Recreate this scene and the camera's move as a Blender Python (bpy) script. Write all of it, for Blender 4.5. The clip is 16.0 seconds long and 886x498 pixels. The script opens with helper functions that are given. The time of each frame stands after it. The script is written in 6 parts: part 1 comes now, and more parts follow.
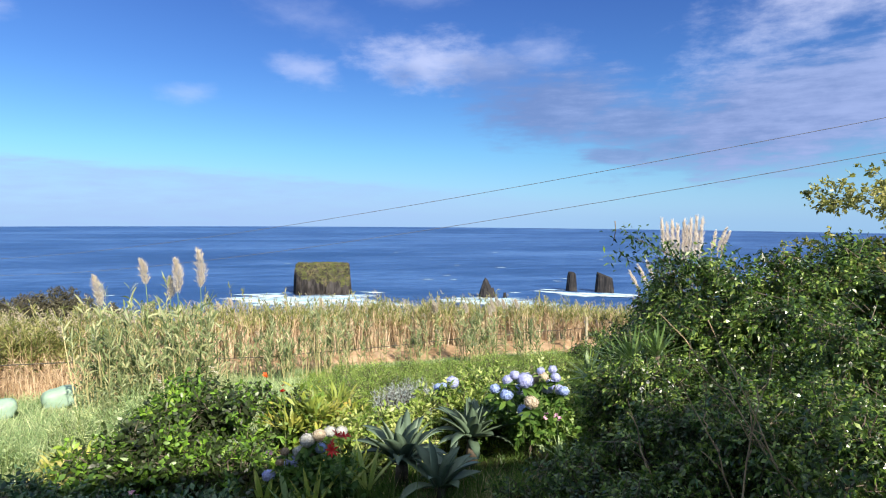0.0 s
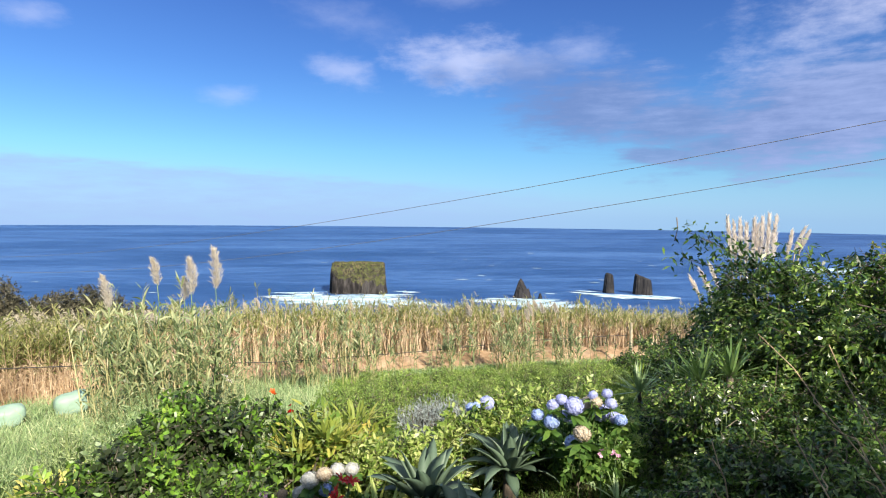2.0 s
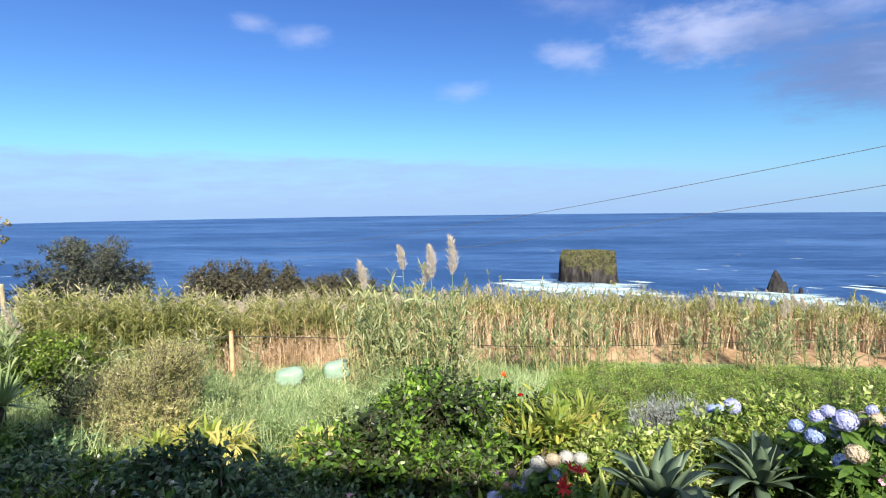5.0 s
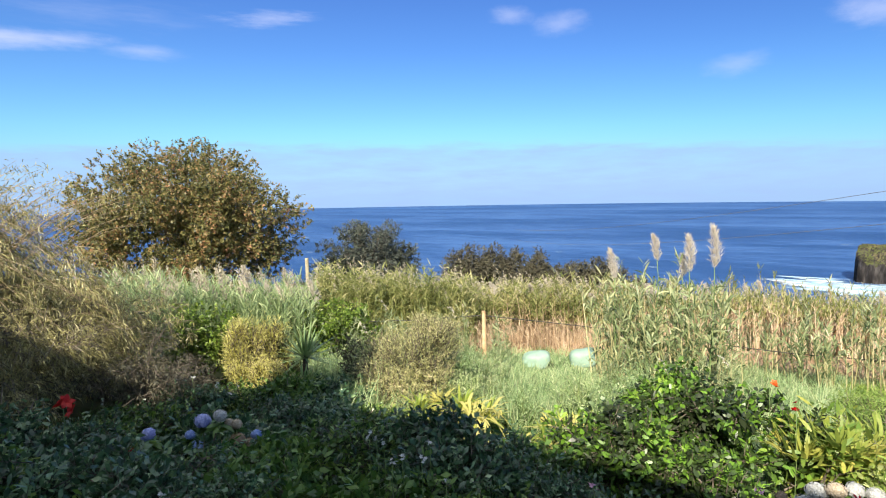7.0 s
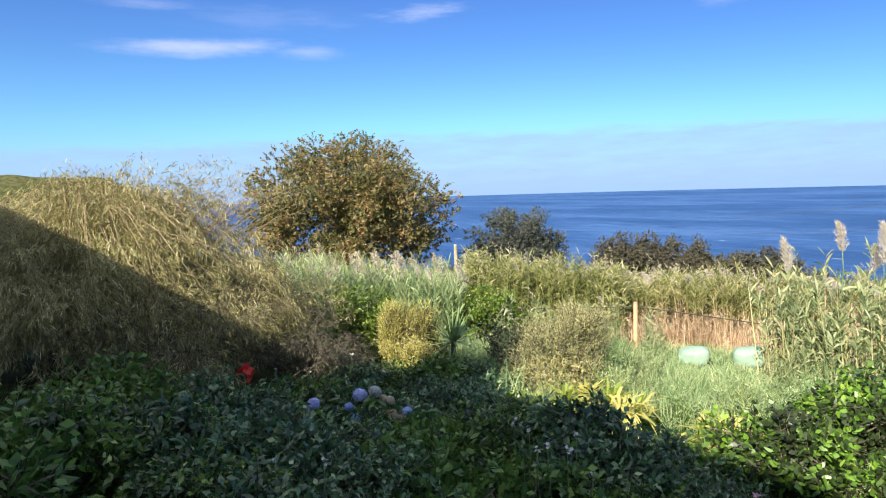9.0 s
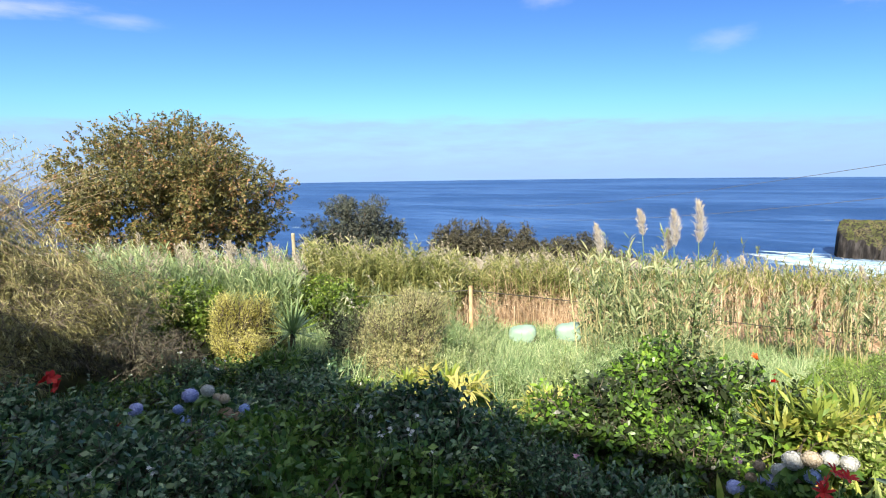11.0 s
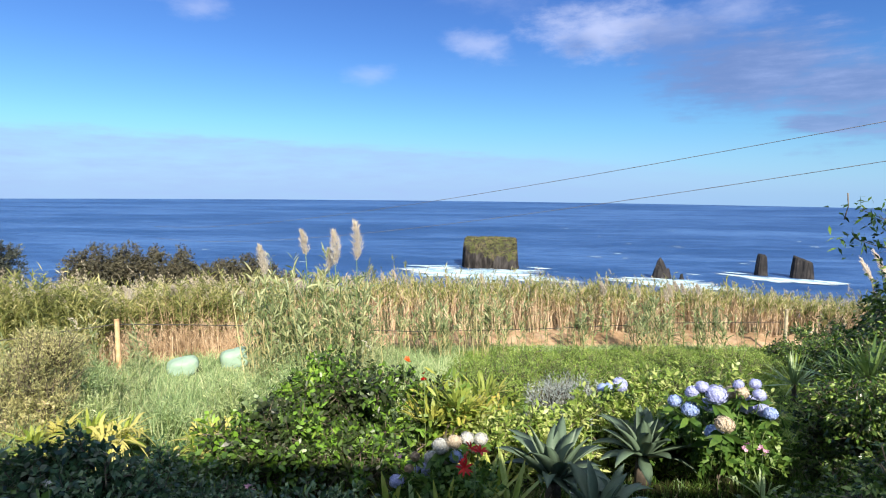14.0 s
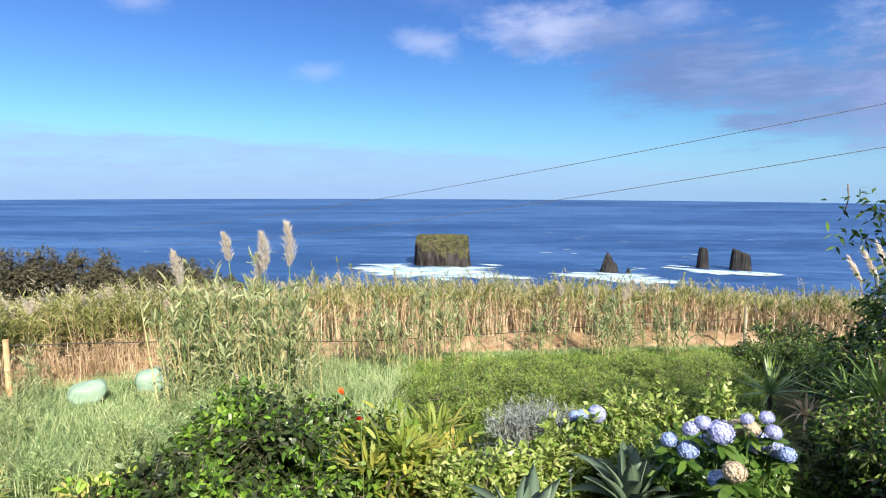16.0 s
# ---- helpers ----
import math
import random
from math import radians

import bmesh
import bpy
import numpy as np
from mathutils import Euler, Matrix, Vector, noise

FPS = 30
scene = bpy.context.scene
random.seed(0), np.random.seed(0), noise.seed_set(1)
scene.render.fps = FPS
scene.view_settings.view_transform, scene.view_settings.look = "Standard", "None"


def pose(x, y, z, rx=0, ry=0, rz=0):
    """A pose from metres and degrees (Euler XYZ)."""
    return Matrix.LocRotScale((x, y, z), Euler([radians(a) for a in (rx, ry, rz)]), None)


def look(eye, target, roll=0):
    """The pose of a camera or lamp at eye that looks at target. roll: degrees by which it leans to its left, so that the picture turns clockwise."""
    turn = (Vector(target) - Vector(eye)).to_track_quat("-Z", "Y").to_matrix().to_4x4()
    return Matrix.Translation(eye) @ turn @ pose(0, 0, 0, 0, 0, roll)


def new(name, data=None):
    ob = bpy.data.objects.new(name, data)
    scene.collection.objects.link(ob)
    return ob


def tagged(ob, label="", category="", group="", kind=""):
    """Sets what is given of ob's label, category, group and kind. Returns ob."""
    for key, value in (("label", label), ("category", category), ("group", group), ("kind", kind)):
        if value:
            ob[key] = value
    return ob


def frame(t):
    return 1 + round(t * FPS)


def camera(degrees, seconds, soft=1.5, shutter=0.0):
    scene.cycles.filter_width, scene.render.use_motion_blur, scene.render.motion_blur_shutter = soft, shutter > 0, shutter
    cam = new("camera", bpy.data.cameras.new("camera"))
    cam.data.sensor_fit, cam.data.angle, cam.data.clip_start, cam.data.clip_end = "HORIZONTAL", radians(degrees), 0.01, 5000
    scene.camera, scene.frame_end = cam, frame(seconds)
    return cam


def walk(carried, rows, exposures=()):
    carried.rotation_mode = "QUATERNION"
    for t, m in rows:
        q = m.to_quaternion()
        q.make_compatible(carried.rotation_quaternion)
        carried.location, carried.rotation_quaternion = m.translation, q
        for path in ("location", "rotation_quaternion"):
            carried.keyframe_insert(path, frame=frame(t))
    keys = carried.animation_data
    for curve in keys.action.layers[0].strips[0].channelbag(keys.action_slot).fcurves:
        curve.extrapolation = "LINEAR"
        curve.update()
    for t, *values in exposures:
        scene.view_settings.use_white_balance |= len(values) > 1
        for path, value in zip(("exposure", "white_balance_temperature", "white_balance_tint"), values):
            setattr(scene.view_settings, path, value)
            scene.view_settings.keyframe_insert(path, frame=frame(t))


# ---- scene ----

# ======== camera ========
cam = camera(73.30, 16.0, soft=1.1)
EYE_Z = 3.1


def turn(t, yaw, pitch, roll, dx=0.0, dy=0.0, dz=0.0):
    """A row of the path: yaw to the left of +y, pitch up, roll, in degrees, and the offset of the eye."""
    eye = Vector((dx, dy, EYE_Z + dz))
    y, p = radians(yaw), radians(pitch)
    ahead = Vector((-math.sin(y) * math.cos(p), math.cos(y) * math.cos(p), math.sin(p)))
    return (t, look(eye, eye + ahead, roll))


walk(cam, [
    turn(0, -14, -3.15, 0.45, -0.3, -1.15, 0.07),
    turn(0.5, -13.64, -3.33, 0.45, -0.11, -0.59, 0.045),
    turn(1, -13.25, -3.36, 0.5, -0.04, -0.3, 0.02),
    turn(1.5, -12.405, -3.349, 0.604),
    turn(2, -10.625, -3.171, 0.629),
    turn(2.5, -8.411, -3.113, 0.498),
    turn(3, -5.459, -3.222, 0.289),
    turn(3.2, -4.421, -3.286, 0.217),
    turn(4.25, 4.4, -3.9, -0.4),
    turn(5.3, 14.55, -4.546, -0.828),
    turn(5.5, 17.079, -4.705, -0.832),
    turn(6, 22.794, -4.968, -0.763),
    turn(6.5, 28.618, -5.157, -0.834),
    turn(7, 34.973, -5.203, -0.995),
    turn(7.5, 40.63, -5.164, -1.224),
    turn(8, 45.308, -5.283, -1.461),
    turn(8.2, 46.451, -5.341, -1.578),
    turn(8.75, 49, -5.75, -1.77),
    turn(9.4, 49, -6.55, -1.82),
    turn(10.3, 43.747, -7.415, -1.602),
    turn(10.5, 40.759, -7.581, -1.364),
    turn(11, 33.757, -7.608, -0.851),
    turn(11.5, 25.953, -7.364, -0.172),
    turn(12, 18.871, -6.97, 0.211),
    turn(12.5, 13.039, -6.491, 0.267),
    turn(13, 8.144, -6.089, 0.343),
    turn(13.5, 4.78, -5.867, 0.505),
    turn(14, 2.035, -5.682, 0.652),
    turn(14.5, 0.192, -5.525, 0.732),
    turn(15, -1.105, -5.301, 0.733),
    turn(15.5, -1.921, -5.161, 0.594),
    turn(15.7, -2.15, -5.14, 0.5, 0.01, 0.12, -0.005),
    turn(15.85, -2.38, -5.45, 0.36, 0.04, 0.62, -0.02),
    turn(16, -2.6, -5.85, 0.25, 0.08, 1.38, -0.05),
], exposures=[(0.0, 1.25), (6.3, 1.25), (7.3, 1.32), (8.2, 1.33), (10.3, 1.42), (11.5, 1.38), (12.5, 1.29), (13.0, 1.25), (16.0, 1.25)])

# ======== world, sun ========
SUN_EL, SUN_AZ = 36.0, 18.0  # degrees; the sun stands behind the viewer
sun_way = Vector((math.sin(radians(SUN_AZ)) * math.cos(radians(SUN_EL)),
                  -math.cos(radians(SUN_AZ)) * math.cos(radians(SUN_EL)), math.sin(radians(SUN_EL))))
sun_data = bpy.data.lights.new("sun", "SUN")
sun_data.energy, sun_data.angle, sun_data.color = 4.4, radians(0.6), (1.0, 0.90, 0.76)
sun_lamp = new("sun", sun_data)
sun_lamp.matrix_world = look(sun_way * 100, (0, 0, 0))


class Nodes:
    """A short way to wire shader nodes."""

    def __init__(self, tree):
        self.tree = tree
        tree.nodes.clear()

    def add(self, kind, **sets):
        n = self.tree.nodes.new(kind)
        for k, v in sets.items():
            if k == "op":
                n.operation = v
            elif k == "blend":
                n.blend_type = v
            elif k == "data":
                n.data_type = v
        return n

    def link(self, a, b):
        self.tree.links.new(a, b)

    def put(self, socket, v):
        if isinstance(v, bpy.types.NodeSocket):
            self.link(v, socket)
        else:
            socket.default_value = v

    def math(self, op, a, b=0.0, clamp=False):
        n = self.add("ShaderNodeMath", op=op)
        n.use_clamp = clamp
        self.put(n.inputs[0], a)
        self.put(n.inputs[1], b)
        return n.outputs[0]

    def mix(self, fac, a, b, blend="MIX"):
        n = self.add("ShaderNodeMix", data="RGBA", blend=blend)
        self.put(n.inputs[0], fac)
        self.put(n.inputs[6], a)
        self.put(n.inputs[7], b)
        return n.outputs[2]

    def noise(self, vec, scale, detail=4.0, rough=0.55):
        n = self.add("ShaderNodeTexNoise")
        if vec is not None:
            self.link(vec, n.inputs["Vector"])
        n.inputs["Scale"].default_value = scale
        n.inputs["Detail"].default_value = detail
        n.inputs["Roughness"].default_value = rough
        return n.outputs[0]

    def smooth(self, v, lo, hi):
        n = self.add("ShaderNodeMapRange")
        n.interpolation_type = "SMOOTHSTEP"
        self.put(n.inputs[0], v)
        n.inputs[1].default_value, n.inputs[2].default_value = lo, hi
        return n.outputs[0]

    def ramp(self, fac, stops):
        n = self.add("ShaderNodeValToRGB")
        el = n.color_ramp.elements
        while len(el) < len(stops):
            el.new(0.5)
        for e, (p, c) in zip(el, stops):
            e.position, e.color = p, (*c, 1.0)
        self.put(n.inputs[0], fac)
        return n.outputs[0]


def make_world():
    world = bpy.data.worlds.new("sky")
    scene.world = world
    world.use_nodes = True
    n = Nodes(world.node_tree)
    out, bg = n.add("ShaderNodeOutputWorld"), n.add("ShaderNodeBackground")
    sky = n.add("ShaderNodeTexSky")
    sky.sky_type, sky.sun_disc = "NISHITA", False
    sky.sun_elevation, sky.sun_rotation = radians(SUN_EL), radians(180 - SUN_AZ)
    sky.altitude, sky.air_density, sky.dust_density, sky.ozone_density = 100, 1.0, 0.4, 3.0
    co = n.add("ShaderNodeTexCoord").outputs["Generated"]
    sep = n.add("ShaderNodeSeparateXYZ")
    n.link(co, sep.inputs[0])
    # angles in degrees: to the left of +y, and up
    az = n.math("MULTIPLY", n.math("ARCTAN2", n.math("MULTIPLY", sep.outputs[0], -1.0), sep.outputs[1]), 57.2958)
    el = n.math("MULTIPLY", n.math("ARCSINE", sep.outputs[2]), 57.2958)
    flat = n.add("ShaderNodeCombineXYZ")
    n.link(az, flat.inputs[0])
    n.link(n.math("MULTIPLY", el, 2.2), flat.inputs[1])
    warp = n.noise(flat.outputs[0], 0.16, 6.0, 0.6)
    fine = n.noise(flat.outputs[0], 0.45, 6.0, 0.62)
    streak = n.add("ShaderNodeCombineXYZ")
    n.link(az, streak.inputs[0])
    n.link(n.math("MULTIPLY", el, 6.0), streak.inputs[1])
    wisp = n.noise(streak.outputs[0], 0.22, 6.0, 0.6)
    lumps = n.math("ADD", n.math("MULTIPLY", n.math("SUBTRACT", warp, 0.5), 2.4), n.math("MULTIPLY", n.math("SUBTRACT", fine, 0.5), 1.5))
    streaks = n.math("MULTIPLY", n.math("SUBTRACT", wisp, 0.5), 3.4)

    mixed = n.math("ADD", n.math("MULTIPLY", lumps, 0.55), n.math("MULTIPLY", streaks, 0.45))

    def cloud(a0, e0, sa, se, lean, soft, amount, rag):
        """An uneven cloud about (a0, e0); lean tilts it."""
        da = n.math("SUBTRACT", az, a0)
        de = n.math("SUBTRACT", n.math("SUBTRACT", el, e0), n.math("MULTIPLY", da, lean))
        far = n.math("SQRT", n.math("ADD", n.math("POWER", n.math("ABSOLUTE", n.math("DIVIDE", da, sa)), 2.0),
                                    n.math("POWER", n.math("ABSOLUTE", n.math("DIVIDE", de, se)), 2.0)))
        inside = n.math("ADD", n.math("SUBTRACT", 1.0, far), n.math("MULTIPLY", rag, 0.55))
        return n.math("MULTIPLY", n.smooth(inside, 0.0, soft), amount)

    def most(*values):
        v = values[0]
        for w in values[1:]:
            v = n.math("MAXIMUM", v, w)
        return v

    white = most(cloud(-17.5, 14.0, 6.0, 2.4, 0.0, 1.2, 0.42, lumps), cloud(-12.2, 14.3, 9.0, 3.3, 0.0, 1.0, 0.62, lumps), cloud(-1.0, 13.2, 4.5, 2.0, 0.1, 1.1, 0.42, lumps),
                 cloud(-23.2, 15.2, 5.0, 2.4, 0.0, 1.3, 0.40, lumps), cloud(-1.5, 17.5, 8.0, 2.4, 0.2, 1.6, 0.24, lumps),
                 cloud(-50.0, 19.0, 18.0, 5.0, -0.35, 1.2, 0.8, lumps), cloud(9.0, 10.5, 3.4, 1.2, -0.1, 1.2, 0.26, lumps),
                 cloud(23.6, 15.1, 3.4, 1.3, -0.1, 1.2, 0.34, lumps), cloud(28.2, 16.0, 2.4, 1.0, 0.1, 1.2, 0.32, lumps), cloud(-11.0, 20.0, 6.0, 1.6, 0.0, 1.4, 0.26, lumps), cloud(27.0, 20.0, 7.0, 1.5, 0.1, 1.5, 0.18, lumps),
                 cloud(70.0, 12.4, 11.0, 1.0, -0.05, 1.2, 0.62, mixed), cloud(61.0, 12.3, 5.0, 0.8, 0.02, 1.3, 0.36, mixed), cloud(50.6, 15.6, 5.5, 0.9, -0.06, 1.2, 0.42, streaks),
                 cloud(75.0, 15.6, 6.0, 0.7, 0.0, 1.2, 0.22, streaks), cloud(64.0, 15.0, 12.0, 1.6, 0.0, 1.8, 0.18, streaks))
    grey = most(cloud(-18.8, 13.0, 8.0, 2.8, 0.0, 0.9, 0.6, mixed), cloud(-46.0, 9.2, 20.0, 6.0, -0.16, 0.6, 0.97, mixed), cloud(-31.0, 5.6, 7.0, 1.3, 0.05, 0.8, 0.8, streaks), cloud(-24.5, 10.2, 10.5, 4.8, 0.0, 0.75, 0.85, mixed), cloud(-32.0, 8.4, 9.0, 3.2, 0.0, 0.7, 0.85, mixed),
                cloud(-10.2, 13.1, 2.8, 1.6, 0.0, 1.2, 0.62, lumps), cloud(-44.0, 3.6, 6.0, 0.6, 0.0, 1.0, 0.45, streaks),
                cloud(-21.0, 13.0, 7.0, 1.8, 0.0, 1.3, 0.5, lumps), cloud(-37.0, 6.6, 12.0, 2.2, -0.1, 0.8, 0.85, mixed))
    # bright cloud above the view, unseen, added as fill light for the shade
    over = n.math("MULTIPLY", n.smooth(el, 24.0, 45.0), n.smooth(n.noise(co, 2.2, 6.0, 0.6), 0.40, 0.58))
    # the hazy bank low over the sea
    bank_top = n.math("ADD", n.math("MULTIPLY", n.math("SUBTRACT", wisp, 0.5), 1.6), n.math("MULTIPLY", n.math("MULTIPLY", az, n.math("SUBTRACT", 90.0, az)), 0.0006))
    bank = n.math("SUBTRACT", n.math("ADD", 4.0, bank_top), el)
    bank = n.math("MULTIPLY", n.smooth(bank, 0.0, 1.2), n.smooth(az, -42.0, 6.0))
    bank = n.math("MULTIPLY", bank, n.math("ADD", 0.60, n.math("MULTIPLY", n.math("SUBTRACT", wisp, 0.5), 0.9)), True)
    low = n.math("MULTIPLY", n.smooth(n.math("SUBTRACT", 6.0, el), 0.0, 7.0), 0.55)
    # cooler and deeper blue, as the film shows it
    hue = n.ramp(n.math("DIVIDE", el, 60.0, True), SKY_TINT)
    tint = n.mix(1.0, sky.outputs[0], hue, "MULTIPLY")
    tint = n.mix(n.math("MULTIPLY", n.smooth(az, -10.0, 75.0), 0.8), tint, n.mix(1.0, tint, (1.45, 1.40, 1.30, 1), "MULTIPLY"))
    tint = n.mix(low, tint, (3.0, 5.3, 8.9, 1))
    tint = n.mix(bank, tint, (3.1, 4.4, 7.2, 1))
    tint = n.mix(white, tint, (5.9, 6.3, 8.4, 1))
    tint = n.mix(grey, tint, n.mix(n.smooth(n.math("ADD", mixed, n.math("MULTIPLY", n.math("ADD", az, 30.0), -0.03)), -0.4, 1.0), (1.45, 2.2, 4.5, 1), (2.8, 3.6, 6.3, 1)))
    tint = n.mix(n.math("MULTIPLY", over, 0.85), tint, (10.8, 11.3, 12.5, 1))
    n.link(tint, bg.inputs[0])
    bg.inputs[1].default_value = 0.0563
    n.link(bg.outputs[0], out.inputs[0])


SKY_TINT = [(0.0, (0.46, 0.70, 1.0)), (0.10, (0.44, 0.74, 1.0)), (0.22, (0.36, 0.60, 0.98)), (0.34, (0.33, 0.52, 0.95)), (0.6, (0.6, 0.78, 1.0)), (1.0, (0.8, 0.9, 1.0))]
make_world()

# ======== materials ========


def material(name):
    m = bpy.data.materials.new(name)
    m.use_nodes = True
    n = Nodes(m.node_tree)
    return m, n, n.add("ShaderNodeOutputMaterial")


def solid(name, stops, scale=3.0, rough=0.7, bump=0.3, bump_scale=40.0, metal=0.0, spec=0.4):
    """A grained opaque surface: a ramp over two noises, with fine relief."""
    m, n, out = material(name)
    p = n.add("ShaderNodeBsdfPrincipled")
    co = n.add("ShaderNodeTexCoord").outputs["Object"]
    a, b = n.noise(co, scale, 5.0), n.noise(co, scale * 9.0, 4.0)
    v = n.math("ADD", n.math("MULTIPLY", a, 0.7), n.math("MULTIPLY", b, 0.3))
    v = n.smooth(v, 0.32, 0.68)
    n.link(n.ramp(v, stops), p.inputs["Base Color"])
    p.inputs["Roughness"].default_value, p.inputs["Metallic"].default_value = rough, metal
    p.inputs["Specular IOR Level"].default_value = spec
    bm_ = n.add("ShaderNodeBump")
    bm_.inputs["Strength"].default_value = bump
    n.link(n.noise(co, bump_scale, 5.0), bm_.inputs["Height"])
    n.link(bm_.outputs[0], p.inputs["Normal"])
    n.link(p.outputs[0], out.inputs[0])
    return m


def leaf(name, stops, rough=0.45, through_light=0.3, spec=0.4, patch=0.6):
    """Leaves: each one takes its own colour from the ramp, patches of the plant lean to one end of it."""
    m, n, out = material(name)
    p, tr, mix = n.add("ShaderNodeBsdfPrincipled"), n.add("ShaderNodeBsdfTranslucent"), n.add("ShaderNodeMixShader")
    geo = n.add("ShaderNodeNewGeometry")
    co = n.add("ShaderNodeTexCoord").outputs["Object"]
    v = n.math("ADD", n.math("MULTIPLY", geo.outputs["Random Per Island"], 0.75),
               n.math("MULTIPLY", n.math("SUBTRACT", n.noise(co, 1.4, 3.0), 0.5), patch * 2.0))
    v = n.math("ADD", v, n.math("MULTIPLY", n.math("SUBTRACT", n.noise(co, 45.0, 2.0), 0.5), 0.35), True)
    v = n.math("ADD", v, 0.1, True)
    c = n.ramp(v, stops)
    n.link(c, p.inputs["Base Color"])
    n.link(c, tr.inputs["Color"])
    p.inputs["Roughness"].default_value = rough
    p.inputs["Specular IOR Level"].default_value = spec
    mix.inputs[0].default_value = through_light
    n.link(p.outputs[0], mix.inputs[1])
    n.link(tr.outputs[0], mix.inputs[2])
    n.link(mix.outputs[0], out.inputs[0])
    return m


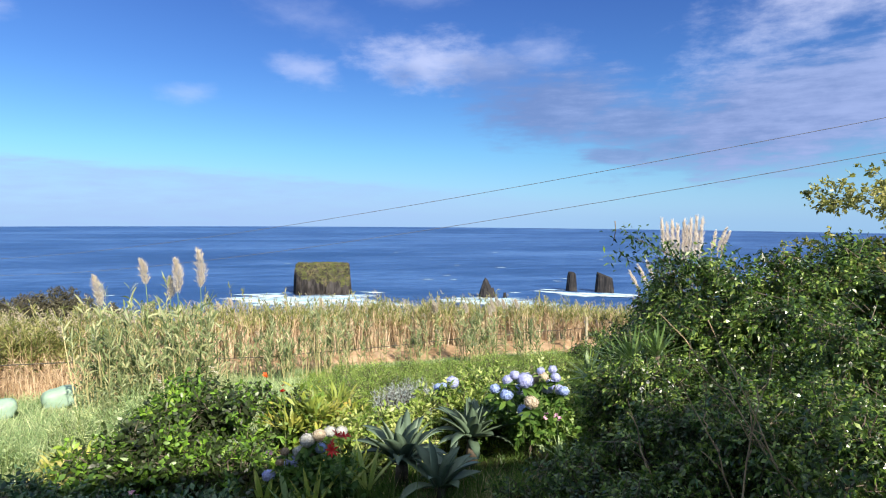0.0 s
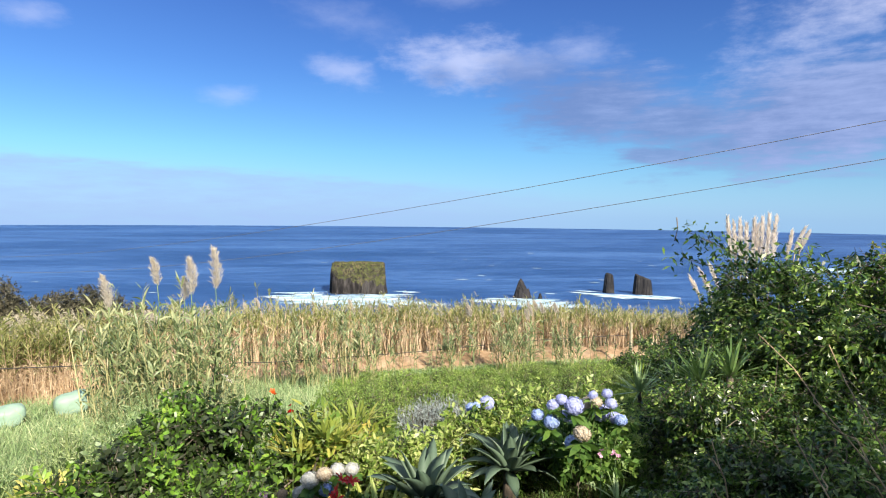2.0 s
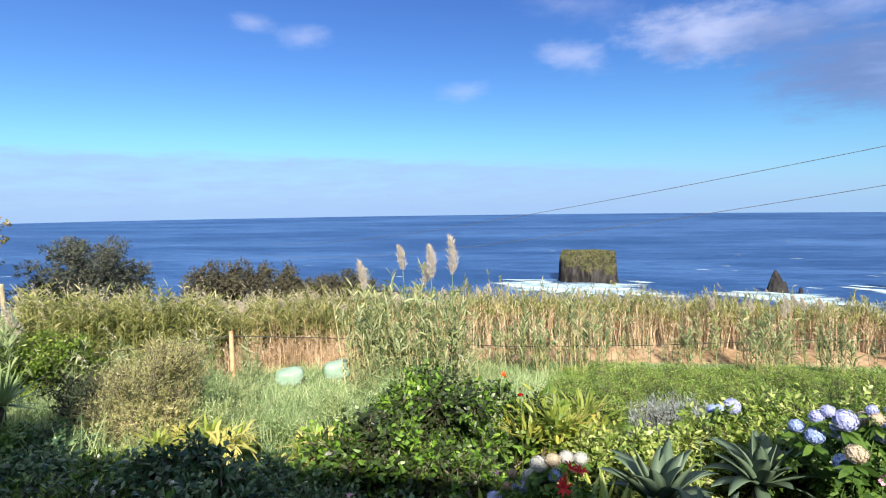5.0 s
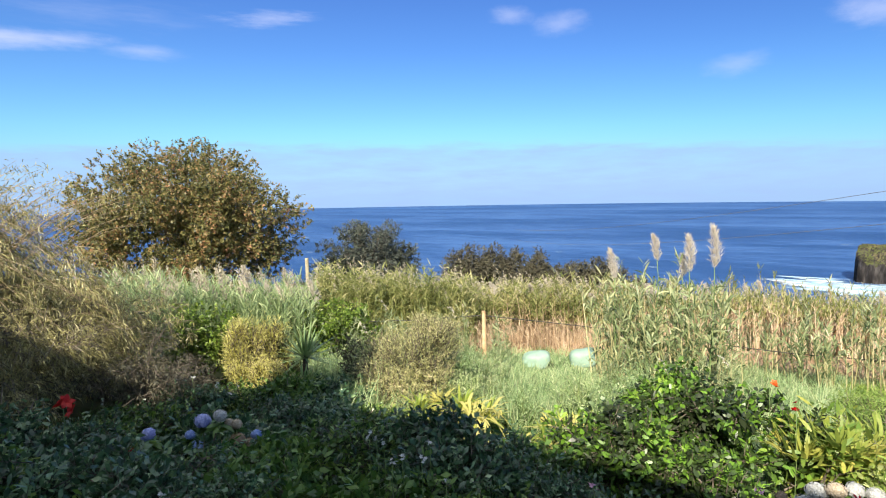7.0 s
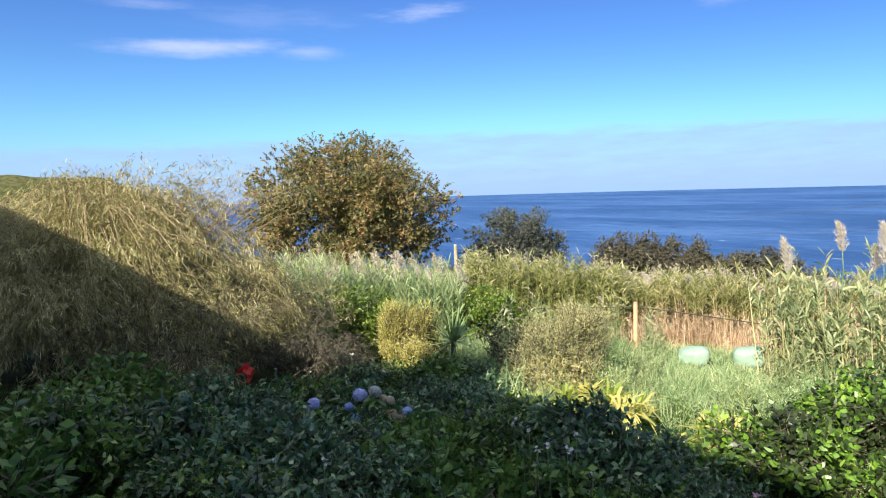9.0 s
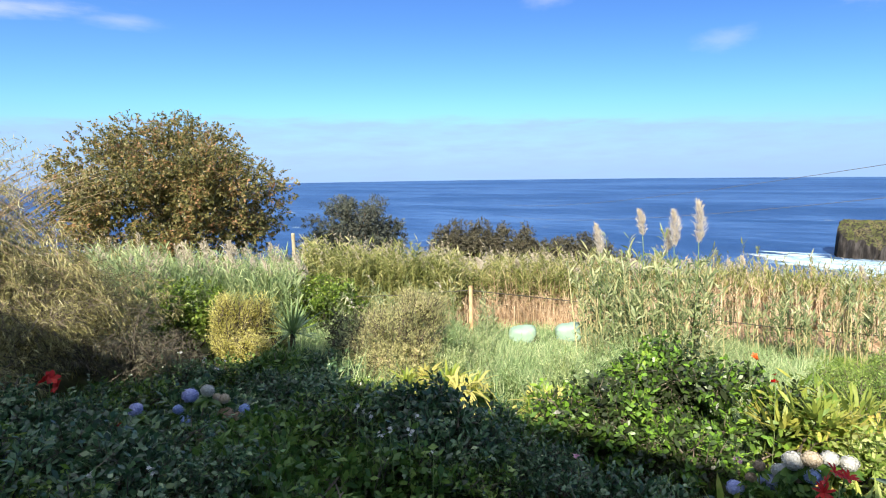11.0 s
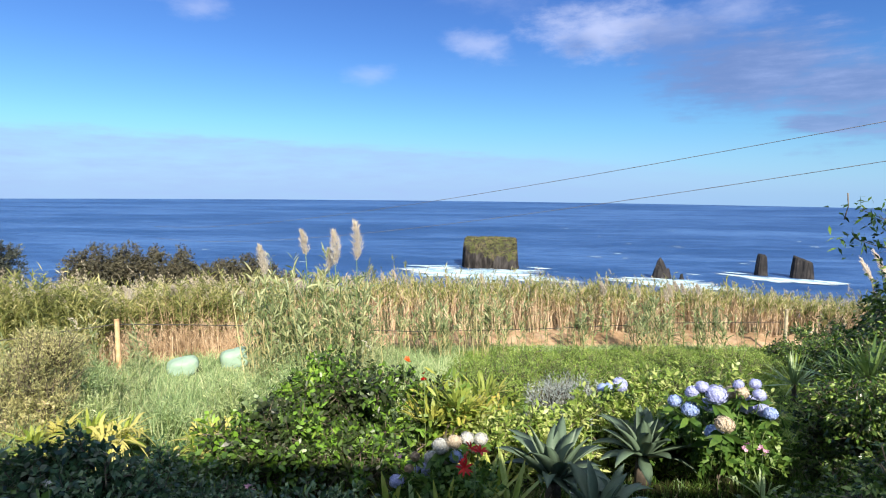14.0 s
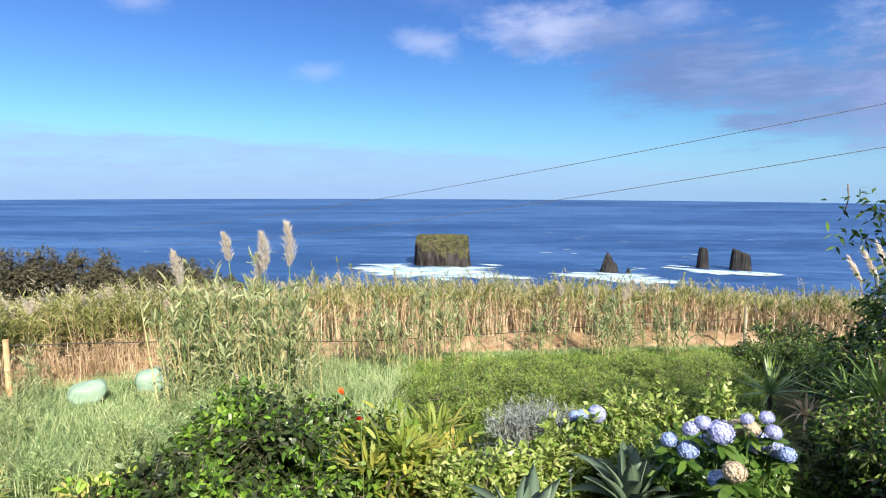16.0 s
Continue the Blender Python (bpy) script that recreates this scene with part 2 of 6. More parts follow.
MAT = {
    "hibiscus": leaf("hibiscus_leaf", [(0, (0.028, 0.036, 0.018)), (0.33, (0.048, 0.080, 0.024)), (0.5, (0.085, 0.16, 0.028)), (0.8, (0.17, 0.34, 0.035)), (1, (0.33, 0.48, 0.08))], 0.38, 0.36, 0.5, 1.2),
    "elder": leaf("dark_shrub_leaf", [(0, (0.012, 0.028, 0.010)), (0.38, (0.040, 0.092, 0.019)), (0.7, (0.135, 0.235, 0.034)), (1, (0.37, 0.47, 0.13))], 0.30, 0.36, 0.6, 0.9),
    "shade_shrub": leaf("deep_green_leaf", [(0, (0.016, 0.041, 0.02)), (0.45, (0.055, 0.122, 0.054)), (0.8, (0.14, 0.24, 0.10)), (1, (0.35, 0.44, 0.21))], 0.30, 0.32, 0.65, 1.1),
    "pittosporum": leaf("olive_yellow_leaf", [(0, (0.09, 0.11, 0.03)), (0.5, (0.26, 0.28, 0.07)), (0.85, (0.46, 0.44, 0.15)), (1, (0.58, 0.52, 0.22))], 0.42, 0.35),
    "autumn": leaf("rusty_olive_leaf", [(0, (0.05, 0.055, 0.025)), (0.35, (0.14, 0.15, 0.045)), (0.65, (0.28, 0.245, 0.085)), (1, (0.44, 0.23, 0.12))], 0.45, 0.38, 0.4, 0.9),
    "juniper": leaf("grey_green_needle", [(0, (0.030, 0.040, 0.034)), (0.6, (0.075, 0.092, 0.07)), (1, (0.17, 0.185, 0.13))], 0.6, 0.2),
    "heath": leaf("brown_green_leaf", [(0, (0.035, 0.035, 0.025)), (0.6, (0.095, 0.092, 0.055)), (1, (0.19, 0.17, 0.10))], 0.6, 0.2),
    "lime": leaf("fresh_green_leaf", [(0, (0.045, 0.085, 0.012)), (0.5, (0.14, 0.225, 0.032)), (1, (0.34, 0.42, 0.08))], 0.36, 0.35),
    "variegated": leaf("pale_yellow_green_leaf", [(0, (0.07, 0.15, 0.025)), (0.4, (0.27, 0.37, 0.075)), (1, (0.66, 0.68, 0.30))], 0.4, 0.38),
    "croton": leaf("yellow_leaf", [(0, (0.10, 0.20, 0.035)), (0.45, (0.25, 0.34, 0.055)), (0.78, (0.52, 0.48, 0.11)), (1, (0.64, 0.38, 0.13))], 0.42, 0.38, 0.4, 0.9),
    "croton_gold": leaf("golden_croton_leaf", [(0, (0.10, 0.20, 0.03)), (0.4, (0.30, 0.35, 0.07)), (0.75, (0.58, 0.50, 0.13)), (1, (0.62, 0.38, 0.15))], 0.42, 0.4, 0.4, 0.9),
    "gold": leaf("golden_leaf", [(0, (0.34, 0.34, 0.08)), (0.5, (0.62, 0.58, 0.18)), (1, (0.80, 0.73, 0.36))], 0.5, 0.5),
    "twiggy": leaf("pale_twiggy_leaf", [(0, (0.21, 0.225, 0.09)), (0.5, (0.45, 0.45, 0.19)), (0.85, (0.68, 0.62, 0.33)), (1, (0.62, 0.46, 0.30))], 0.6, 0.38),
    "willow": leaf("drooping_straw_leaf", [(0, (0.10, 0.092, 0.04)), (0.4, (0.25, 0.232, 0.085)), (0.8, (0.47, 0.44, 0.19)), (1, (0.70, 0.66, 0.42))], 0.45, 0.35),
    "hydrangea_leaf": leaf("hydrangea_leaf", [(0, (0.03, 0.075, 0.015)), (0.5, (0.08, 0.165, 0.03)), (1, (0.22, 0.32, 0.065))], 0.4, 0.35),
    "agave": leaf("grey_green_agave", [(0, (0.045, 0.078, 0.048)), (0.6, (0.095, 0.142, 0.092)), (1, (0.20, 0.25, 0.16))], 0.5, 0.05, 0.35, 0.5),
    "yucca": leaf("yucca_leaf", [(0, (0.09, 0.15, 0.06)), (0.6, (0.22, 0.32, 0.13)), (1, (0.46, 0.52, 0.27))], 0.36, 0.2),
    "flax": leaf("flax_leaf", [(0, (0.035, 0.075, 0.025)), (0.6, (0.11, 0.19, 0.055)), (1, (0.38, 0.44, 0.20))], 0.32, 0.15),
    "pale_grass": leaf("pale_grass_blade", [(0, (0.24, 0.33, 0.13)), (0.5, (0.48, 0.57, 0.27)), (1, (0.74, 0.76, 0.45))], 0.5, 0.45, 0.4, 0.6),
    "lavender": leaf("grey_lavender_leaf", [(0, (0.20, 0.24, 0.21)), (0.6, (0.36, 0.41, 0.39)), (1, (0.54, 0.58, 0.57))], 0.7, 0.35),
    "lawn": leaf("lawn_blade", [(0, (0.09, 0.155, 0.033)), (0.5, (0.22, 0.345, 0.065)), (1, (0.44, 0.52, 0.14))], 0.5, 0.4, 0.4, 1.0),
    "meadow": leaf("meadow_blade", [(0, (0.13, 0.22, 0.085)), (0.5, (0.33, 0.46, 0.205)), (1, (0.64, 0.69, 0.39))], 0.5, 0.4, 0.4, 0.8),
    "cane_green": leaf("cane_leaf", [(0, (0.08, 0.105, 0.03)), (0.5, (0.27, 0.295, 0.09)), (1, (0.56, 0.52, 0.24))], 0.5, 0.38, 0.4, 0.9),
    "cane_dry": leaf("dry_cane_leaf", [(0, (0.22, 0.15, 0.09)), (0.5, (0.56, 0.42, 0.27)), (1, (0.80, 0.65, 0.46))], 0.6, 0.35, 0.3, 0.8),
    "reed": leaf("giant_reed_leaf", [(0, (0.08, 0.12, 0.05)), (0.5, (0.25, 0.315, 0.14)), (1, (0.54, 0.54, 0.30))], 0.45, 0.35),
    "blue_reed": leaf("blue_green_reed_leaf", [(0, (0.15, 0.23, 0.10)), (0.5, (0.34, 0.44, 0.20)), (1, (0.58, 0.62, 0.34))], 0.5, 0.4),
    "cane_stalk": leaf("pale_cane_stalk", [(0, (0.34, 0.24, 0.15)), (0.5, (0.60, 0.46, 0.31)), (1, (0.82, 0.68, 0.50))], 0.5, 0.15),
    "reed_stalk": leaf("pale_reed_stalk", [(0, (0.24, 0.23, 0.10)), (0.5, (0.44, 0.41, 0.20)), (1, (0.62, 0.54, 0.32))], 0.5, 0.2),
    "plume": leaf("reed_plume", [(0, (0.42, 0.37, 0.29)), (0.5, (0.60, 0.55, 0.46)), (1, (0.78, 0.73, 0.64))], 0.8, 0.45, 0.2),
    "seed_head": leaf("tan_seed_head", [(0, (0.30, 0.26, 0.18)), (0.5, (0.48, 0.43, 0.32)), (1, (0.66, 0.60, 0.47))], 0.8, 0.4, 0.2),
    "pampas": leaf("pampas_plume", [(0, (0.70, 0.62, 0.54)), (0.5, (0.84, 0.78, 0.71)), (1, (0.90, 0.88, 0.84))], 0.8, 0.45, 0.2),
    "lilac": leaf("lilac_petal", [(0, (0.34, 0.38, 0.66)), (0.5, (0.46, 0.50, 0.76)), (1, (0.60, 0.63, 0.82))], 0.6, 0.3, 0.2),
    "blue": leaf("blue_petal", [(0, (0.24, 0.34, 0.64)), (0.5, (0.36, 0.47, 0.75)), (1, (0.52, 0.60, 0.82))], 0.6, 0.3, 0.2),
    "cream": leaf("cream_petal", [(0, (0.42, 0.35, 0.24)), (0.5, (0.56, 0.48, 0.36)), (1, (0.66, 0.60, 0.49))], 0.6, 0.3, 0.2),
    "white_petal": leaf("white_petal", [(0, (0.38, 0.39, 0.36)), (0.5, (0.50, 0.51, 0.48)), (1, (0.62, 0.62, 0.60))], 0.6, 0.3, 0.2),
    "tan_petal": leaf("faded_petal", [(0, (0.22, 0.16, 0.10)), (0.5, (0.38, 0.28, 0.18)), (1, (0.52, 0.42, 0.30))], 0.7, 0.2, 0.2),
    "red_petal": leaf("red_petal", [(0, (0.26, 0.006, 0.005)), (0.5, (0.42, 0.010, 0.008)), (1, (0.56, 0.03, 0.02))], 0.5, 0.25, 0.3),
    "orange_petal": leaf("orange_red_petal", [(0, (0.60, 0.06, 0.01)), (0.5, (0.75, 0.12, 0.02)), (1, (0.85, 0.22, 0.05))], 0.5, 0.3, 0.3),
    "pink_petal": leaf("pink_petal", [(0, (0.55, 0.20, 0.34)), (0.5, (0.72, 0.38, 0.50)), (1, (0.82, 0.60, 0.66))], 0.5, 0.3, 0.3),
    "bark": solid("bark", [(0, (0.035, 0.028, 0.02)), (0.6, (0.10, 0.08, 0.06)), (1, (0.20, 0.17, 0.13))], 6.0, 0.85, 0.6, 60.0),
    "pale_stem": solid("dry_pale_stem", [(0, (0.20, 0.14, 0.08)), (0.6, (0.36, 0.27, 0.16)), (1, (0.52, 0.42, 0.28))], 8.0, 0.8, 0.3, 60.0),
    "green_stem": solid("green_stem", [(0, (0.06, 0.11, 0.03)), (0.6, (0.15, 0.22, 0.07)), (1, (0.30, 0.34, 0.14))], 6.0, 0.6, 0.2, 60.0),
    "soil": solid("dark_garden_soil", [(0, (0.02, 0.022, 0.01)), (0.5, (0.05, 0.055, 0.02)), (1, (0.10, 0.10, 0.045))], 0.8, 0.95, 0.8, 14.0, 0.0, 0.1),
    "earth": solid("reddish_bare_earth", [(0, (0.20, 0.13, 0.07)), (0.5, (0.34, 0.23, 0.135)), (1, (0.47, 0.34, 0.22))], 1.6, 0.95, 0.7, 18.0, 0.0, 0.1),
    "post": solid("weathered_orange_wood", [(0, (0.36, 0.22, 0.11)), (0.5, (0.52, 0.35, 0.19)), (1, (0.62, 0.46, 0.29))], 5.0, 0.8, 0.4, 50.0),
    "grey_post": solid("weathered_grey_wood", [(0, (0.22, 0.19, 0.12)), (0.5, (0.36, 0.32, 0.21)), (1, (0.48, 0.44, 0.32))], 5.0, 0.8, 0.4, 50.0),
    "wire": solid("dark_fence_wire", [(0, (0.03, 0.03, 0.03)), (1, (0.08, 0.07, 0.06))], 5.0, 0.6, 0.1, 50.0),
    "cable": solid("grey_cable", [(0, (0.11, 0.11, 0.12)), (1, (0.19, 0.19, 0.20))], 5.0, 0.6, 0.1, 50.0),
    "wall": solid("whitewashed_render", [(0, (0.62, 0.60, 0.55)), (0.5, (0.74, 0.72, 0.68)), (1, (0.80, 0.79, 0.76))], 1.5, 0.9, 0.3, 30.0),
    "roof_tile": solid("clay_roof", [(0, (0.22, 0.09, 0.05)), (0.5, (0.34, 0.15, 0.08)), (1, (0.45, 0.24, 0.14))], 3.0, 0.85, 0.4, 20.0),
    "sack": leaf("translucent_white_plastic", [(0, (0.30, 0.45, 0.34)), (0.5, (0.38, 0.53, 0.42)), (1, (0.46, 0.58, 0.48))], 0.45, 0.3, 0.3, 0.5),
}


def rock_material():
    """Basalt with upright streaks; turf where the rock lies flat enough to hold it."""
    m, n, out = material("basalt_and_turf")
    p = n.add("ShaderNodeBsdfPrincipled")
    tc = n.add("ShaderNodeTexCoord")
    mp = n.add("ShaderNodeMapping")
    mp.inputs["Scale"].default_value = (1.0, 1.0, 0.22)
    n.link(tc.outputs["Object"], mp.inputs[0])
    v = n.math("ADD", n.math("MULTIPLY", n.noise(mp.outputs[0], 0.22, 6.0, 0.65), 0.7), n.math("MULTIPLY", n.noise(tc.outputs["Object"], 0.05, 3.0), 0.3))
    rock = n.ramp(n.smooth(v, 0.33, 0.66), [(0, (0.010, 0.009, 0.009)), (0.5, (0.028, 0.025, 0.023)), (1, (0.074, 0.067, 0.062))])
    turf = n.ramp(n.smooth(n.noise(tc.outputs["Object"], 0.12, 6.0), 0.35, 0.65), [(0, (0.050, 0.055, 0.020)), (0.5, (0.080, 0.092, 0.028)), (1, (0.115, 0.100, 0.048))])
    sep = n.add("ShaderNodeSeparateXYZ")
    n.link(n.add("ShaderNodeNewGeometry").outputs["Normal"], sep.inputs[0])
    flat = n.math("ADD", sep.outputs[2], n.math("MULTIPLY", n.math("SUBTRACT", n.noise(tc.outputs["Object"], 0.18, 5.0), 0.5), 0.5))
    n.link(n.mix(n.smooth(flat, 0.42, 0.60), rock, turf), p.inputs["Base Color"])
    p.inputs["Roughness"].default_value = 0.9
    p.inputs["Specular IOR Level"].default_value = 0.15
    b = n.add("ShaderNodeBump")
    b.inputs["Strength"].default_value, b.inputs["Distance"].default_value = 0.8, 1.5
    n.link(n.noise(mp.outputs[0], 0.5, 6.0, 0.7), b.inputs["Height"])
    n.link(b.outputs[0], p.inputs["Normal"])
    n.link(p.outputs[0], out.inputs[0])
    return m


def dark_rock_material():
    return solid("wet_black_basalt", [(0, (0.004, 0.004, 0.005)), (0.5, (0.010, 0.009, 0.010)), (1, (0.034, 0.030, 0.028))], 0.12, 0.75, 0.9, 0.5)


def sea_material():
    m, n, out = material("deep_blue_sea")
    p = n.add("ShaderNodeBsdfPrincipled")
    co = n.add("ShaderNodeTexCoord").outputs["Object"]
    mp = n.add("ShaderNodeMapping")
    mp.inputs["Scale"].default_value = (0.35, 1.0, 1.0)
    n.link(co, mp.inputs[0])
    big, mid = n.noise(mp.outputs[0], 0.004, 5.0, 0.6), n.noise(mp.outputs[0], 0.03, 7.0, 0.7)
    small = n.noise(mp.outputs[0], 0.22, 5.0, 0.6)
    v = n.math("ADD", n.math("MULTIPLY", big, 0.42), n.math("ADD", n.math("MULTIPLY", mid, 0.36), n.math("MULTIPLY", n.noise(mp.outputs[0], 0.09, 4.0, 0.6), 0.22)))
    n.link(n.ramp(n.smooth(v, 0.39, 0.61), SEA_STOPS), p.inputs["Base Color"])
    p.inputs["Roughness"].default_value = 0.45
    p.inputs["IOR"].default_value = 1.33
    p.inputs["Specular IOR Level"].default_value = 0.22
    b = n.add("ShaderNodeBump")
    b.inputs["Strength"].default_value, b.inputs["Distance"].default_value = 1.0, 2.2
    n.link(n.math("ADD", mid, n.math("MULTIPLY", small, 0.3)), b.inputs["Height"])
    n.link(b.outputs[0], p.inputs["Normal"])
    n.link(p.outputs[0], out.inputs[0])
    return m


SEA_STOPS = [(0, (0.012, 0.046, 0.140)), (0.5, (0.025, 0.072, 0.195)), (1, (0.052, 0.122, 0.28))]


def foam_material():
    """White water, torn open by noise towards its rim (the rim is stored as a float on the mesh)."""
    m, n, out = material("sea_foam")
    p, tr, mix = n.add("ShaderNodeBsdfPrincipled"), n.add("ShaderNodeBsdfTransparent"), n.add("ShaderNodeMixShader")
    co = n.add("ShaderNodeTexCoord").outputs["Object"]
    at = n.add("ShaderNodeAttribute")
    at.attribute_name = "rim"
    mp = n.add("ShaderNodeMapping")
    mp.inputs["Scale"].default_value = (0.5, 1.0, 1.0)
    n.link(co, mp.inputs[0])
    v = n.noise(mp.outputs[0], 0.045, 9.0, 0.72)
    n.link(n.ramp(n.noise(mp.outputs[0], 0.05, 8.0, 0.72), [(0.36, (0.12, 0.30, 0.46)), (0.47, (0.32, 0.48, 0.58)), (0.60, (0.52, 0.58, 0.60))]), p.inputs["Base Color"])
    p.inputs["Roughness"].default_value = 0.8
    a = n.math("SUBTRACT", n.math("ADD", n.math("MULTIPLY", n.math("SUBTRACT", v, 0.5), 3.0), 0.82), n.math("POWER", at.outputs["Fac"], 1.3))
    n.link(n.smooth(a, 0.02, 0.50), mix.inputs[0])
    n.link(tr.outputs[0], mix.inputs[1])
    n.link(p.outputs[0], mix.inputs[2])
    n.link(mix.outputs[0], out.inputs[0])
    return m


MAT["rock"], MAT["dark_rock"], MAT["sea"], MAT["foam"] = rock_material(), dark_rock_material(), sea_material(), foam_material()

# ======== mesh tools ========
rng = np.random.default_rng(11)
UP = np.array([0.0, 0.0, 1.0])


def unit(a):
    return a / np.maximum(np.linalg.norm(a, axis=-1, keepdims=True), 1e-9)


def rand_dirs(n):
    return unit(rng.normal(size=(n, 3)))


def mesh_of(name, pieces, mats, smooth=False):
    """A mesh from pieces (verts, triangles, material number)."""
    me = bpy.data.meshes.new(name)
    offs = np.cumsum([0] + [len(p[0]) for p in pieces])
    v = np.concatenate([p[0] for p in pieces]).astype(np.float32)
    f = np.concatenate([p[1] + o for p, o in zip(pieces, offs)]).astype(np.int32)
    k = np.concatenate([np.full(len(p[1]), p[2]) for p in pieces]).astype(np.int32)
    me.vertices.add(len(v))
    me.vertices.foreach_set("co", v.ravel())
    me.loops.add(3 * len(f))
    me.loops.foreach_set("vertex_index", f.ravel())
    me.polygons.add(len(f))
    me.polygons.foreach_set("loop_start", np.arange(0, 3 * len(f), 3, dtype=np.int32))
    me.polygons.foreach_set("material_index", k)
    me.polygons.foreach_set("use_smooth", np.full(len(f), smooth))
    for m in mats:
        me.materials.append(MAT[m] if isinstance(m, str) else m)
    me.update(calc_edges=True)
    me.validate()
    return me


def thing(name, x, y, z, label, category, group="", kind=""):
    """An Empty at the base of a thing, to hold its parts."""
    ob = new(name)
    ob.matrix_world = pose(x, y, z)
    ob.empty_display_size = 0.1
    return tagged(ob, label, category, group, kind)


def part(name, me, parent, label="", m=None):
    ob = new(name, me)
    ob.parent = parent
    if m is not None:
        ob.matrix_basis = m
    return tagged(ob, label, kind="stuff" if name in ("foliage", "crown", "dry_foliage", "twig_mass", "branch_foliage") else "")


def blades(base, way, length, width, droop=0.0, segs=3, prof=None, side=None, mat=0, fold=0.0):
    """Many leaves or blades at once: curved strips that taper by prof, bent down by droop."""
    n = len(base)
    length, width, droop = (np.broadcast_to(np.asarray(a, float), (n,)) for a in (length, width, droop))
    s = np.linspace(0, 1, segs + 1)
    prof = np.linspace(1, 0, segs + 1) if prof is None else np.asarray(prof, float)
    mid = base[:, None] + way[:, None] * (length[:, None] * s)[..., None] - UP * (droop[:, None] * length[:, None] * s**2)[..., None]
    if side is None:
        side = unit(np.cross(way, unit(UP + 0.9 * rng.normal(size=(n, 3)))))
    w = (width[:, None] * prof[None] / 2)[..., None] * side[:, None]
    a, b = mid - w, mid + w
    if prof[0] <= 0.25 and segs > 1:
        k = 2 * segs
        v = np.empty((n, k, 3))
        v[:, 0], v[:, 1:k - 1:2], v[:, 2:k - 1:2], v[:, -1] = mid[:, 0], a[:, 1:segs], b[:, 1:segs], mid[:, -1]
        tri = [(0, 2, 1), (k - 3, k - 2, k - 1)]
        for i in range(segs - 2):
            tri += [(2 * i + 1, 2 * i + 2, 2 * i + 4), (2 * i + 1, 2 * i + 4, 2 * i + 3)]
        f = (np.arange(n) * k)[:, None, None] + np.array(tri)[None]
        return v.reshape(-1, 3), f.reshape(-1, 3), mat
    k = 2 * segs + 1
    v = np.empty((n, k, 3))
    v[:, 0:2 * segs:2], v[:, 1:2 * segs:2], v[:, -1] = a[:, :segs], b[:, :segs], mid[:, -1]
    tri = []
    for i in range(segs - 1):
        tri += [(2 * i, 2 * i + 1, 2 * i + 3), (2 * i, 2 * i + 3, 2 * i + 2)]
    tri.append((2 * segs - 2, 2 * segs - 1, 2 * segs))
    f = (np.arange(n) * k)[:, None, None] + np.array(tri)[None]
    return v.reshape(-1, 3), f.reshape(-1, 3), mat


LEAF = (0.2, 1.0, 0.0)
ROUND = (0.2, 1.0, 0.8, 0.0)
STRAP = (0.8, 1.0, 0.75, 0.0)


def tube(points, radii, sides=6, mat=0):
    p = np.asarray(points, float)
    n = len(p)
    radii = np.broadcast_to(np.asarray(radii, float), (n,))
    way = unit(np.gradient(p, axis=0))
    ref = np.where(np.abs(way[:, 2:]) > 0.9, [[1.0, 0, 0]], [[0, 0, 1.0]])
    a = unit(np.cross(way, ref))
    b = np.cross(way, a)
    t = np.linspace(0, 2 * math.pi, sides, endpoint=False)
    v = p[:, None] + radii[:, None, None] * (np.cos(t)[None, :, None] * a[:, None] + np.sin(t)[None, :, None] * b[:, None])
    f = []
    for i in range(n - 1):
        for j in range(sides):
            q = i * sides + j, i * sides + (j + 1) % sides, (i + 1) * sides + (j + 1) % sides, (i + 1) * sides + j
            f += [(q[0], q[1], q[2]), (q[0], q[2], q[3])]
    v = np.concatenate([v.reshape(-1, 3), p[:1], p[-1:]])
    for j in range(sides):
        f += [(len(v) - 2, (j + 1) % sides, j), (len(v) - 1, (n - 1) * sides + j, (n - 1) * sides + (j + 1) % sides)]
    return v, np.array(f), mat


def bent(a, b, sag, wob, n=6):
    """A bent line from a to b that bulges by sag upward and wobbles."""
    a, b = np.asarray(a, float), np.asarray(b, float)
    s = np.linspace(0, 1, n)[:, None]
    p = a + (b - a) * s + UP * (4 * sag * s * (1 - s))
    p[1:-1] += rng.normal(size=(n - 2, 3)) * wob
    return p


def ground_z(x, y):
    """The garden slopes down to the sea, and steeply beyond the cane."""
    x, y = np.asarray(x, float), np.asarray(y, float)
    r = np.hypot(x, y)
    near = 0.6 - 0.14 * np.clip(y, -30, 36)
    return np.maximum(near - 0.42 * np.clip(r - 42, 0, None), SEA_Z - 8)


SEA_Z = EYE_Z - 90.0


def spot(az, far):
    """x, y and ground height at a bearing (degrees left of +y) and a distance."""
    x, y = -math.sin(radians(az)) * far, math.cos(radians(az)) * far
    return x, y, float(ground_z(x, y))


